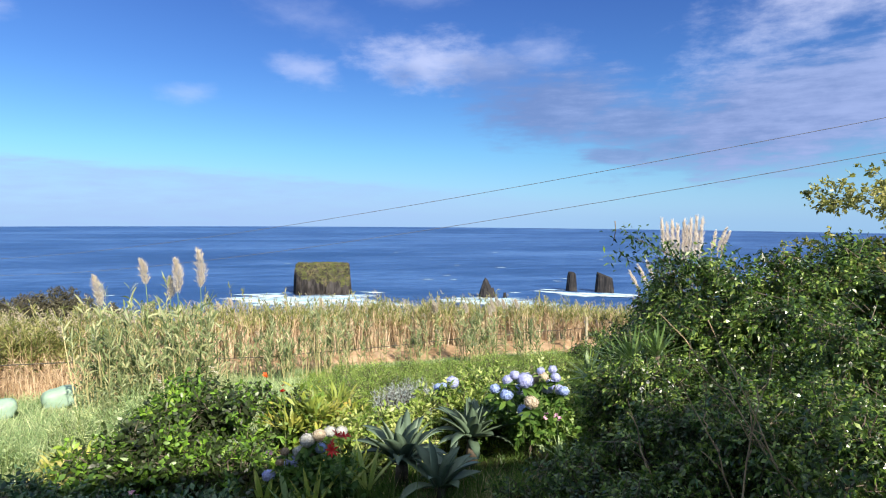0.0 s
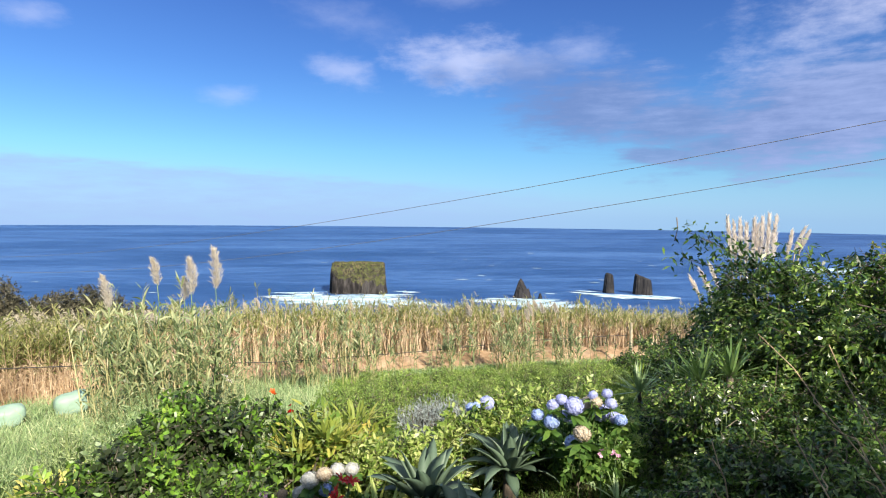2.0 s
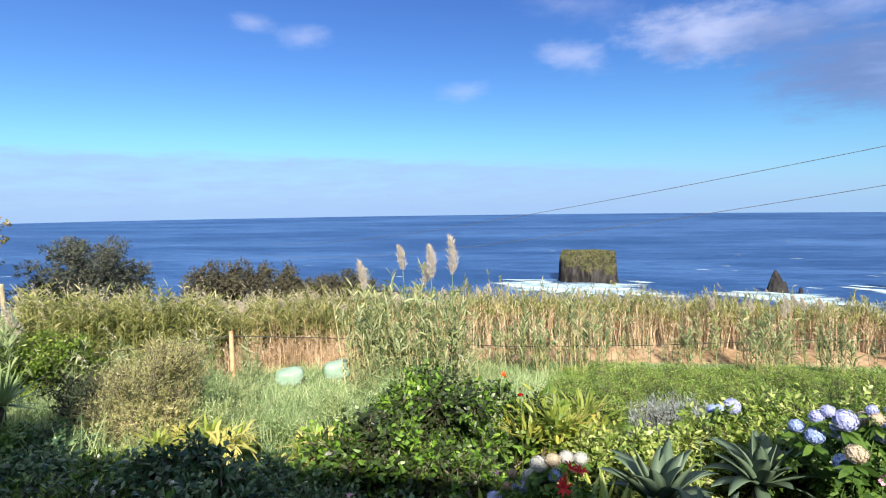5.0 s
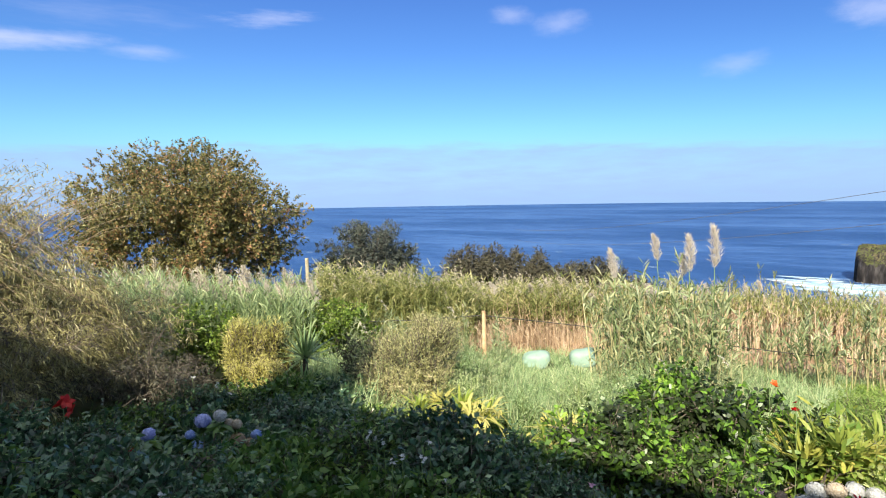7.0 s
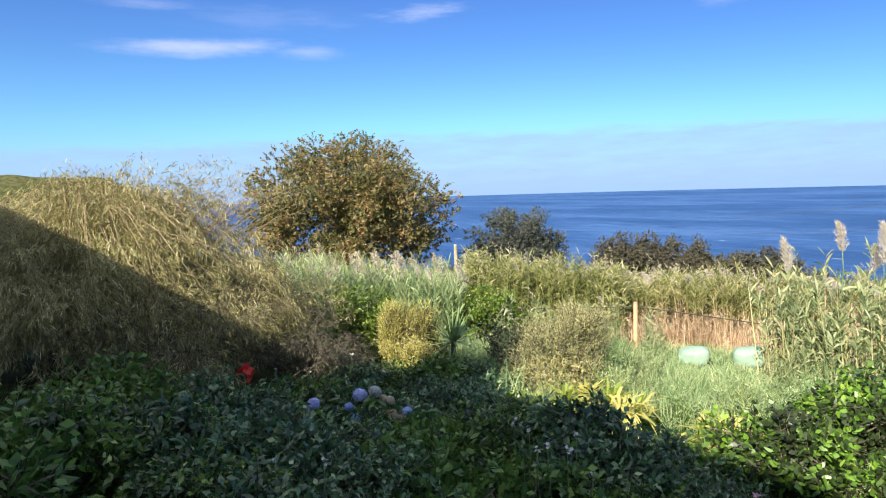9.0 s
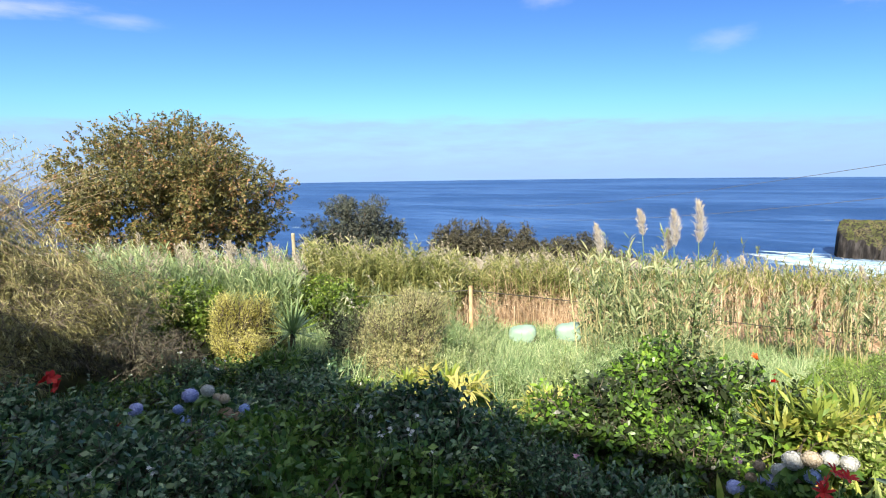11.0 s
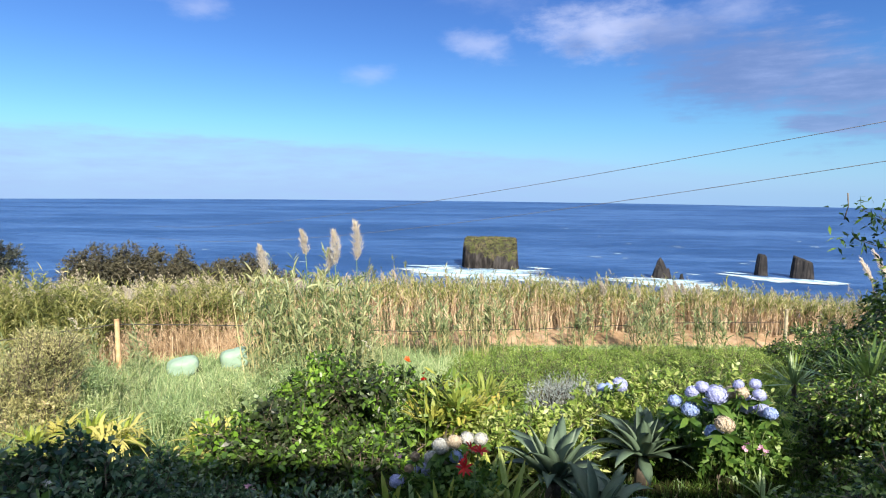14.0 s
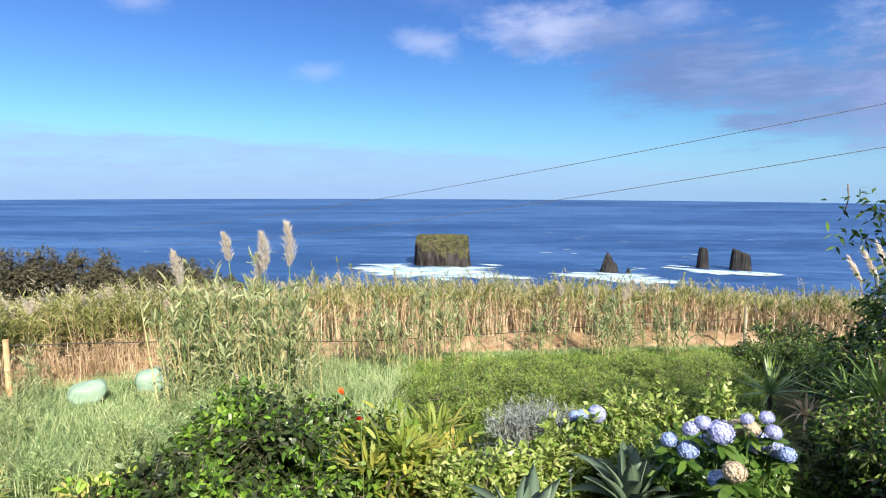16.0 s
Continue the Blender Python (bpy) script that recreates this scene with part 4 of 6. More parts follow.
def make_cane():
    def behind(a):
        return cane_front(a) + 3.0

    pos = tufted(scatter(3000, -37, 19, cane_front, behind), 0.62)
    ob = new("cane_field", mesh_of("cane_field", canes(pos, cane_height(pos), 0.42, 26, leaf_w=0.026, leaf_l=0.30, low=0.46, loose=0.75, thick=0.034, dry_to=0.54, lean=-0.02, plume=0.30, plume_n=22, stalk=3), ["cane_dry", "cane_green", "seed_head", "cane_stalk"]))
    tagged(ob, "dense field of ripe cane, tan below and green above, with pale plumes", "cane", kind="stuff")
    pos = tufted(scatter(1900, 16, 46, cane_front, behind), 0.7)
    ob = new("cane_field", mesh_of("cane_field", canes(pos, cane_height(pos), 0.34, 34, leaf_w=0.026, leaf_l=0.40, low=0.22, loose=1.2, thick=0.026, dry_to=0.22, plume=0.42), ["cane_dry", "cane_green", "seed_head"]))
    tagged(ob, "leafy green cane with drooping tan plumes", "cane", kind="stuff")
    pos = scatter(2800, -38, 50, behind, lambda a: cane_front(a) + 9)
    ob = new("cane_field", mesh_of("cane_field", canes(pos, cane_height(pos), 0.30, 12, leaf_w=0.030, leaf_l=0.38, low=0.5, dry_to=0.45), ["cane_dry", "cane_green", "seed_head"]))
    tagged(ob, "far rows of ripe cane with tan plumes against the sea", "cane", kind="stuff")
    # the greener cane that closes the field beside the post
    pos = scatter(700, 32, 47, lambda a: cane_front(a) - 1.2, lambda a: cane_front(a) + 1.6)
    ob = new("cane_field", mesh_of("cane_field", canes(pos, 2.0, 0.25, 28, (1, 1, 2), low=0.15, loose=1.3, leaf_w=0.027), ["cane_dry", "cane_green", "seed_head"]))
    tagged(ob, "green leafy cane with pale drooping plumes", "cane", kind="stuff")


def make_earth_bank():
    """The low bank of bare earth in front of the cane."""
    az = np.linspace(-30, 36, 80)
    pts = []
    for dr, h in ((-1.9, -0.05), (-1.3, 0.20), (-0.5, 0.40), (0.6, 0.36), (1.4, 0.0)):
        r = cane_front(az) + dr + 0.12 * np.sin(az * 1.3)
        x, y = -np.sin(np.radians(az)) * r, np.cos(np.radians(az)) * r
        pts.append(np.stack([x, y, ground_z(x, y) + h * (1 + 0.25 * np.sin(az * 2.1 + dr)) * np.interp(az, [8, 17, 31, 35], [1.0, 0.55, 0.55, 0.8])], -1))
    n, v, f = len(az), np.concatenate(pts), []
    for i in range(4):
        q = np.arange(n - 1) + i * n
        f += [np.stack([q, q + n + 1, q + 1], 1), np.stack([q, q + n, q + n + 1], 1)]
    tagged(new("earth_bank", mesh_of("earth_bank", [(v, np.concatenate(f), 0)], ["earth"], True)),
           "low bank of reddish bare earth before the cane", "earth bank", kind="structure")


def make_grass():
    pos = scatter(13000, -30, 1, 9.6, lambda a: cane_front(a) - 1.9)
    lump = np.array([noise.noise(Vector((p[0] * 0.9, p[1] * 0.9, 0))) + 0.5 * noise.noise(Vector((p[0] * 2.3, p[1] * 2.3, 3))) for p in pos])
    ob = new("lawn", mesh_of("lawn", [tufts(pos, 6, np.clip(0.24 + 0.22 * lump, 0.10, 0.5), 0.020, 1.5, 0.5, 0, 2)], ["lawn"]))
    tagged(ob, "bright green rough lawn", "grass", kind="stuff")
    pos = scatter(7500, 0, 48, 8.6, lambda a: cane_front(a) - 0.8)
    _a, _r = np.degrees(np.arctan2(-pos[:, 0], pos[:, 1])), np.hypot(pos[:, 0], pos[:, 1])
    low = np.where(((np.abs(_a - 26.05) < 1.9) & (_r > 12.6) & (_r < 14.7)) | ((np.abs(_a - 21.6) < 1.8) & (_r > 13.0) & (_r < 15.6)) | ((np.abs(_a - 31.3) < 0.8) & (_r > 12.8)), 0.55, 1.15)
    ob = new("meadow_grass", mesh_of("meadow_grass", [tufts(pos, 7, np.interp(np.hypot(pos[:, 0], pos[:, 1]), [9, 13.5, 15.5], [0.75, 0.65, 0.38]) * low * rng.uniform(0.5, 1.3, len(pos)), 0.017, 0.7, 0.5, 0, 2)], ["meadow"]))
    tagged(ob, "tall pale green meadow grass", "grass", kind="stuff")
    pos = scatter(1700, 6, 48, 8.8, lambda a: cane_front(a) - 1.5)
    _a, _r = np.degrees(np.arctan2(-pos[:, 0], pos[:, 1])), np.hypot(pos[:, 0], pos[:, 1])
    low = np.where((np.abs(_a - 24.0) < 4.6) & (_r > 11.8), 0.4, 1.0)
    ob = new("meadow_grass", mesh_of("meadow_grass", [tufts(pos, 8, 0.85 * low * rng.uniform(0.5, 1.3, len(pos)), 0.018, 0.8, 0.7)], ["reed"]))
    tagged(ob, "coarse grey-green blades standing out of the meadow", "grass", kind="stuff")
    pos = scatter(900, -26, 2, lambda a: cane_front(a) - 3.2, lambda a: cane_front(a) - 1.9)
    ob = new("meadow_grass", mesh_of("meadow_grass", [tufts(pos, 6, 0.34, 0.018, 0.6, 0.4)], ["meadow"]))
    tagged(ob, "tufts of long grass along the earth bank", "grass", kind="stuff")
    pos = scatter(1300, -34, -4, 4.0, 6.0)
    ob = new("rough_grass", mesh_of("rough_grass", [tufts(pos, 7, 0.55 * rng.uniform(0.5, 1.2, len(pos)), 0.011, 0.6, 0.35)], ["hydrangea_leaf"]))
    tagged(ob, "long weedy grass before the agaves", "grass", kind="stuff")
    pos = scatter(200, -34, -6, 4.2, 6.2)
    ob = new("dry_weeds", mesh_of("dry_weeds", [tufts(pos, 5, 0.55, 0.008, 0.7, 0.3)], ["cane_dry"]))
    tagged(ob, "dry brown weed stalks before the agaves", "weeds", kind="stuff")
    pos = scatter(2600, -60, -8, 3.6, 9.0)
    ob = new("rough_grass", mesh_of("rough_grass", [tufts(pos, 6, 0.34, 0.012, 0.8, 0.35)], ["hydrangea_leaf"]))
    tagged(ob, "dark weedy grass between the shrubs", "grass", kind="stuff")
    pos = scatter(2600, 0, 90, 4.5, 9.5)
    ob = new("rough_grass", mesh_of("rough_grass", [tufts(pos, 6, 0.34, 0.012, 0.8, 0.35)], ["hydrangea_leaf"]))
    tagged(ob, "dark weedy grass under the shrubs", "grass", kind="stuff")


def reed_clump(label, az, far, spread, n, height, group="reed clumps"):
    x, y, z = spot(az, far)
    ob = thing("reed_clump", x, y, z, label, "reed", group)
    pos = np.zeros((n, 3))
    pos[:, :2] = rng.normal(size=(n, 2)) * spread
    part("foliage", mesh_of("foliage", canes(pos, height * rng.uniform(0.72, 1.08, n), 0.0, 30, (0, 0, 1), 0.026, 0.3, 0.18, 0.034, 0.40, 0.95, stalk=2), ["reed", "plume", "reed_stalk"]), ob)
    part("dry_foliage", mesh_of("dry_foliage", canes(pos[: n // 3] + 0.1, height * 0.8, 0.0, 5, (0, 0, 0), 0.026, stalk=1), ["cane_dry", "reed_stalk"]), ob)
    return ob


def giant_reed(az, far, top_el, lean, plume_len, bend, label="tall giant reed with one large silvery plume", group="plumed giant reeds"):
    """One tall reed with a big plume."""
    x, y, z = spot(az, far)
    h = EYE_Z + far * math.tan(radians(top_el)) - z - plume_len
    ob = thing("giant_reed", x, y, z, label, "reed", group)
    side = np.array([math.cos(radians(az)), math.sin(radians(az)), 0])
    foot, tip = np.zeros(3) - UP * 0.05, UP * h + side * lean
    line = bent(foot, tip, 0.0, 0.012, 9)
    stalk = part("stalk", mesh_of("stalk", [tube(line, np.linspace(0.014, 0.007, 9), 6)], ["green_stem"], True), ob)
    k = rng.integers(0, 7, 22)
    p = line[k] + (line[k + 1] - line[k]) * rng.random((22, 1))
    d = unit(fan(22) + UP * 0.7)
    part("foliage", mesh_of("foliage", [blades(p, d, rng.uniform(0.35, 0.6, 22), 0.04, 0.7, 4, (0.9, 1, 0.8, 0.4, 0))], ["reed"]), stalk)
    part("plume", mesh_of("plume", [plume_piece(tip - UP * 0.02, unit(UP + side * bend), plume_len, 0.28, 760, 0, 0.010, 0.30, 0.65)], ["plume"]), stalk, "silvery feathered plume")


def make_fringe():
    pos = scatter(1500, 12, 34, lambda a: cane_front(a) - 1.3, lambda a: cane_front(a) + 0.4)
    ob = new("dry_cane", mesh_of("dry_cane", canes(pos, 0.75 * rng.uniform(0.4, 1.3, len(pos)), 0.0, 3, (0, 0, 0), 0.022, 0.3, 0.2, 0.014, 0.3), ["cane_dry"]))
    tagged(ob, "dry orange-tan cane stubble on the earth bank", "cane", kind="stuff")
    pos = scatter(95, -27, 9, lambda a: cane_front(a) - 3.4, lambda a: cane_front(a) - 0.6)
    ob = new("reed_fringe", mesh_of("reed_fringe", canes(pos, 1.5 * rng.uniform(0.5, 1.2, len(pos)), 0.05, 18, (0, 0, 1), 0.02, 0.3, 0.1, 0.022, 0.34, 1.4), ["reed", "plume"]))
    tagged(ob, "scattered leafy young reeds before the earth bank", "reed", kind="stuff")
    pos = scatter(400, 8, 46, 10.5, lambda a: cane_front(a) - 0.5)
    _a = np.degrees(np.arctan2(-pos[:, 0], pos[:, 1]))
    pos = pos[(np.abs(_a - 26.05) > 2.6) & (np.abs(_a - 21.6) > 2.4) & (np.abs(_a - 31.3) > 1.2)]
    ob = new("reed_fringe", mesh_of("reed_fringe", canes(pos, 1.25 * rng.uniform(0.5, 1.2, len(pos)), 0.1, 18, (0, 0, 1), 0.018, 0.3, 0.1, 0.022, 0.34, 1.4), ["reed", "plume"]))
    tagged(ob, "scattered leafy reeds in the meadow", "reed", kind="stuff")


make_cane()
make_fringe()
make_earth_bank()
make_grass()
for _az, _far, _sp, _n, _h in ((18.8, 13.0, 0.32, 16, 2.25), (15.9, 12.6, 0.40, 22, 2.45), (12.4, 12.8, 0.38, 24, 2.5), (17.4, 14.0, 0.3, 12, 2.0), (9.6, 13.2, 0.3, 14, 2.2), (14.2, 12.2, 0.35, 10, 1.6)):
    reed_clump("leafy grey-green giant reeds standing in the meadow", _az, _far, _sp, _n, _h)
for _az, _far, _sp, _n, _h in ((-2.6, 17.5, 0.4, 26, 2.2), (1.2, 16.8, 0.3, 16, 1.7), (-17.5, 19.5, 0.35, 20, 1.9), (-12.0, 19.5, 0.3, 10, 1.4), (4.0, 17.5, 0.3, 12, 1.7), (-22.5, 20.5, 0.3, 12, 1.6)):
    reed_clump("leafy reeds at the edge of the lawn", _az, _far, _sp, _n, _h)
giant_reed(18.6, 12.6, -5.0, -0.05, 0.66, 0.02)
giant_reed(15.1, 12.6, -3.65, 0.0, 0.56, 0.04)
giant_reed(12.6, 12.6, -3.65, 0.05, 0.78, 0.16)
giant_reed(13.0, 13.0, -5.4, 0.02, 0.5, 0.15)
giant_reed(10.6, 12.6, -2.75, 0.06, 0.88, 0.16)

for _k in range(14):
    giant_reed(rng.uniform(46.5, 61.0), rng.uniform(14.0, 15.5), rng.uniform(-8.6, -7.2), rng.uniform(-0.1, 0.1), 0.5, -0.12, "tall pale grass stem with a whitish plume", "plumed grass stems")
for _k in range(26):
    giant_reed(rng.uniform(-30.0, 36.0), rng.uniform(21.0, 24.0), rng.uniform(-8.7, -7.6), rng.uniform(-0.1, 0.1), 0.42, -0.08, "tall cane with a pale plume above the field", "plumed canes")

for _k in range(34):
    giant_reed(rng.uniform(12.0, 45.0), rng.uniform(18.5, 21.0), rng.uniform(-9.6, -8.0), rng.uniform(-0.12, 0.1), rng.uniform(0.34, 0.5), -0.22, "leaning cane with a pale feathery plume", "plumed canes")

for _az, _far, _r, _h in ((-4.0, 11.4, 0.95, 0.75), (-8.0, 12.4, 1.1, 0.75), (-12.0, 12.0, 1.1, 0.65), (-16.5, 12.6, 1.1, 0.6), (-1.0, 12.6, 0.8, 0.5), (-6.0, 14.6, 1.2, 0.6), (-13.0, 15.0, 1.3, 0.6), (-20.5, 13.2, 1.1, 0.6), (-19.5, 16.2, 1.3, 0.55), (-25.0, 15.6, 1.2, 0.7)):
    shrub("ground_cover_shrub", "low mound of fine bright green ground cover on the lawn", "ground cover", _az, _far, _r, _h, "lawn", 6500, 0.09, 0.018, LEAF, 30, 0.28, up=0.7, group="ground cover mounds")

for _k in range(26):
    _az, _far = rng.uniform(9, 36), rng.uniform(9.0, 12.2)
    if abs(_az - 26.0) < 2.2 or abs(_az - 21.6) < 2.2:
        _far = rng.uniform(8.6, 10.0)
    shrub("meadow_weed", "airy pale green weed standing in the meadow", "weed", _az, _far, rng.uniform(0.25, 0.5), rng.uniform(0.6, 1.0), ("meadow", "reed", "pale_grass")[_k % 3], 900, 0.11, 0.012, LEAF, 9, 0.45, stem="green_stem", up=1.3, group="meadow weeds")

# ======== fence, posts, cables, sacks ========


def post(label, az, far, top_el, thick, mat, lean=0.0):
    x, y, z = spot(az, far)
    h = EYE_Z + far * math.tan(radians(top_el)) - z
    bm = bmesh.new()
    bmesh.ops.create_cone(bm, segments=10, radius1=thick, radius2=thick * 0.86, depth=h + 0.3, cap_ends=True)
    bmesh.ops.bevel(bm, geom=[e for e in bm.edges if abs(e.verts[0].co.z - e.verts[1].co.z) < 1e-4], offset=thick * 0.15, segments=1)
    for v in bm.verts:
        v.co.x += 0.006 * math.sin(v.co.z * 5) + lean * v.co.z
        v.co.z += h / 2 - 0.15
    me = bpy.data.meshes.new("fence_post")
    bm.to_mesh(me)
    bm.free()
    me.materials.append(MAT[mat])
    ob = new("fence_post", me)
    ob.matrix_world = pose(x, y, z)
    tagged(ob, label, "post")


post("orange-brown weathered wooden fence post in tall grass", 31.1, 15.3, -11.2, 0.062, "post")
post("grey wooden fence post at the lawn's end", -28.4, 22.5, -9.6, 0.06, "grey_post")
post("thin pale wooden pole beside the dark bush", 47.9, 19.0, -5.7, 0.065, "grey_post", -0.02)


def cable(name, label, points, radius, category, mat="cable", sides=5):
    ob = new(name, mesh_of(name, [tube(points, radius, sides)], [mat], True))
    return tagged(ob, label, category)


_s = np.linspace(-0.35, 1.0, 40)
_x, _y = 11.4 - 39.6 * _s, 8.1 + 44.9 * _s
cable("power_line", "thin dark overhead cable sagging across the garden", np.stack([_x, _y, 5.26 - 9.26 * _s + 3.5 * _s**2], -1), np.linspace(0.005, 0.012, 40), "cable")
cable("power_line", "thin dark overhead cable sagging below the other", np.stack([_x, _y, 4.57 - 10.2 * _s + 4.1 * _s**2], -1), np.linspace(0.005, 0.012, 40), "cable")


def fence_wire():
    """A dark wire from the orange post along the earth bank."""
    pts = []
    for az, far, el in ((44, 15.6, -11.9), (38, 15.5, -11.95), (31.3, 15.4, -11.6), (25, 15.6, -12.2), (18, 15.9, -12.75), (10, 16.6, -13.4), (4, 17.4, -13.6), (-8, 19.2, -13.0), (-20, 22.0, -11.6), (-28, 23.5, -10.7)):
        pts.append((-math.sin(radians(az)) * far, math.cos(radians(az)) * far, EYE_Z + far * math.tan(radians(el))))
    cable("fence_wire", "dark slack wire strung along the cane field", np.array(pts), 0.012, "wire", "wire")


fence_wire()


def sack(az, far, el, wide, tall):
    """A pale, slack plastic sack that stands in the grass."""
    x, y, z = spot(az, far)
    top = EYE_Z + far * math.tan(radians(el)) - z + tall / 2
    bm = bmesh.new()
    bmesh.ops.create_icosphere(bm, subdivisions=4, radius=1.0)
    for v in bm.verts:
        c = v.co.copy()
        wrinkle = 0.10 * noise.noise(c * 1.7 + Vector((az, 0, 0))) + 0.05 * noise.noise(c * 5)
        k = 1 / max(1e-6, (abs(c.x) ** 3.2 + abs(c.y) ** 3.2 + abs(c.z) ** 3.2) ** (1 / 3.2)) * (1 + wrinkle)
        v.co = Vector((c.x * k * wide / 2, c.y * k * wide * 0.4, top * 0.46 + 0.10 * top * c.x + c.z * k * top * 0.44))
    me = bpy.data.meshes.new("plastic_sack")
    bm.to_mesh(me)
    bm.free()
    for p in me.polygons:
        p.use_smooth = True
    me.materials.append(MAT["sack"])
    ob = new("plastic_sack", me)
    ob.matrix_world = pose(x, y, z, 0, 0, az)
    tagged(ob, "pale translucent white plastic sack standing in tall grass", "sack", "plastic sacks")


sack(26.05, 14.55, -15.7, 0.66, 0.52)
sack(21.62, 15.4, -15.35, 0.68, 0.56)

# ======== flowers ========


def flower_ball(mat, name="flower_head"):
    """A hydrangea head: a lumpy core set with four-petalled florets."""
    core = rand_dirs(1)
    n = 150
    k = np.arange(n) + 0.5
    phi, th = np.arccos(1 - 2 * k / n), np.pi * (1 + 5**0.5) * k
    d = np.stack([np.cos(th) * np.sin(phi), np.sin(th) * np.sin(phi), np.cos(phi)], -1)
    d = unit(d + 0.09 * rng.normal(size=d.shape))
    r = rng.uniform(0.88, 1.06, n)
    base = d * r[:, None] * np.array([1, 1, 0.86])
    a = unit(np.cross(d, rand_dirs(n)))
    b = np.cross(d, a)
    out = []
    for i in range(4):
        t = i * math.pi / 2
        w = unit(math.cos(t) * a + math.sin(t) * b + 0.25 * d)
        out.append(blades(base, w, 0.19 * rng.uniform(0.8, 1.2, n), 0.17, 0.0, 2, (0.5, 1.0, 0.0), side=np.cross(d, w)))
    bm = bmesh.new()
    bmesh.ops.create_icosphere(bm, subdivisions=2, radius=0.93)
    v = np.array([q.co[:] for q in bm.verts])
    f = np.array([[q.index for q in p.verts] for p in bm.faces])
    bm.free()
    out.append((v * (1, 1, 0.86), f, 0))
    return mesh_of(name, out, [mat])


HEADS = {c: [flower_ball(c) for _ in range(2)] for c in ("lilac", "blue", "cream", "white_petal", "tan_petal")}


def flower_at(parent, az, el, far, colour, radius, label="", height=None):
    """A flower head of a plant, on its own stem."""
    x, y = -math.sin(radians(az)) * far, math.cos(radians(az)) * far
    z = EYE_Z + far * math.tan(radians(el))
    o = parent.matrix_world.translation
    p = np.array([x - o.x, y - o.y, z - o.z])
    me = HEADS[colour][rng.integers(0, 2)]
    m = pose(*p, *(rng.uniform(-25, 25, 2)), rng.uniform(0, 360)) @ Matrix.Scale(0.84 * radius * rng.uniform(0.92, 1.08), 4)
    stem = part("flower_stem", mesh_of("flower_stem", [tube(bent((p[0] * 0.85, p[1] * 0.85, p[2] - 0.45), p - UP * radius * 0.6, 0.02, 0.008, 5), 0.006, 4)], ["green_stem"], True), parent)
    around = fan(9)
    around[:, 2] = rng.uniform(-0.25, 0.45, 9)
    part("leaf_whorl", mesh_of("leaf_whorl", [blades(np.repeat((p - UP * radius * 1.0)[None], 9, 0), unit(around), radius * rng.uniform(1.3, 2.1, 9), radius * 0.75, 0.35, 4, (0.3, 0.8, 1.0, 0.7, 0))], ["hydrangea_leaf"]), stem)
    part("flower_head", me, stem, label, m)


def petals(mat, n=6, length=1.0, width=0.3):
    """An open flower of broad curling petals, one unit across."""
    a = np.arange(n) * 2 * math.pi / n + rng.normal(size=n) * 0.15
    d = unit(np.stack([np.cos(a), np.sin(a), np.full(n, 0.75)], -1))
    side = unit(np.cross(d, UP))
    return mesh_of("blossom", [blades(np.zeros((n, 3)), d, length / 2, width * length, 0.35, 4, (0.3, 0.85, 1.0, 0.7, 0), side=side)], [mat])


def small_flower(name, label, az, el, far, size, mat, n=6, count=1, petal=0.26):
    """A blossom on a thin stem that comes up from the ground."""
    x, y, g = spot(az, far)
    ob = thing(name, x, y, g, label, "flower", name + "s")
    z = EYE_Z + far * math.tan(radians(el)) - g
    stem = part("stem", mesh_of("stem", [tube(bent((0.02, 0.02, -0.02), (0, 0, z), 0.0, 0.008, 5), 0.004, 4)], ["green_stem"], True), ob)
    for k in range(count):
        off = rng.normal(size=3) * size * (0.32 if count > 1 else 0)
        part("blossom", petals(mat, n, size, petal), stem, "", pose(*(off + UP * z), rng.uniform(20, 60), rng.uniform(-20, 20), rng.uniform(0, 360)))
    return ob


# ======== garden bed in the sun ========


def leafy(ob, n, half, mat, length, width, prof=ROUND, lift=0.5, lumps=14, lump=0.45, name="foliage", offset=(0, 0), up=0.35):
    p, way, _ = crown(n, half, lumps, lump, -0.6, 0.3)
    p = p + np.array([offset[0], offset[1], lift])
    k = p[:, 2] > 0.0
    part(name, mesh_of(name, sprigs(p[k], way[k], n, length, width, prof, 0.2, up, 0, 1, 7, 1.8), [mat, "green_stem"]), ob)


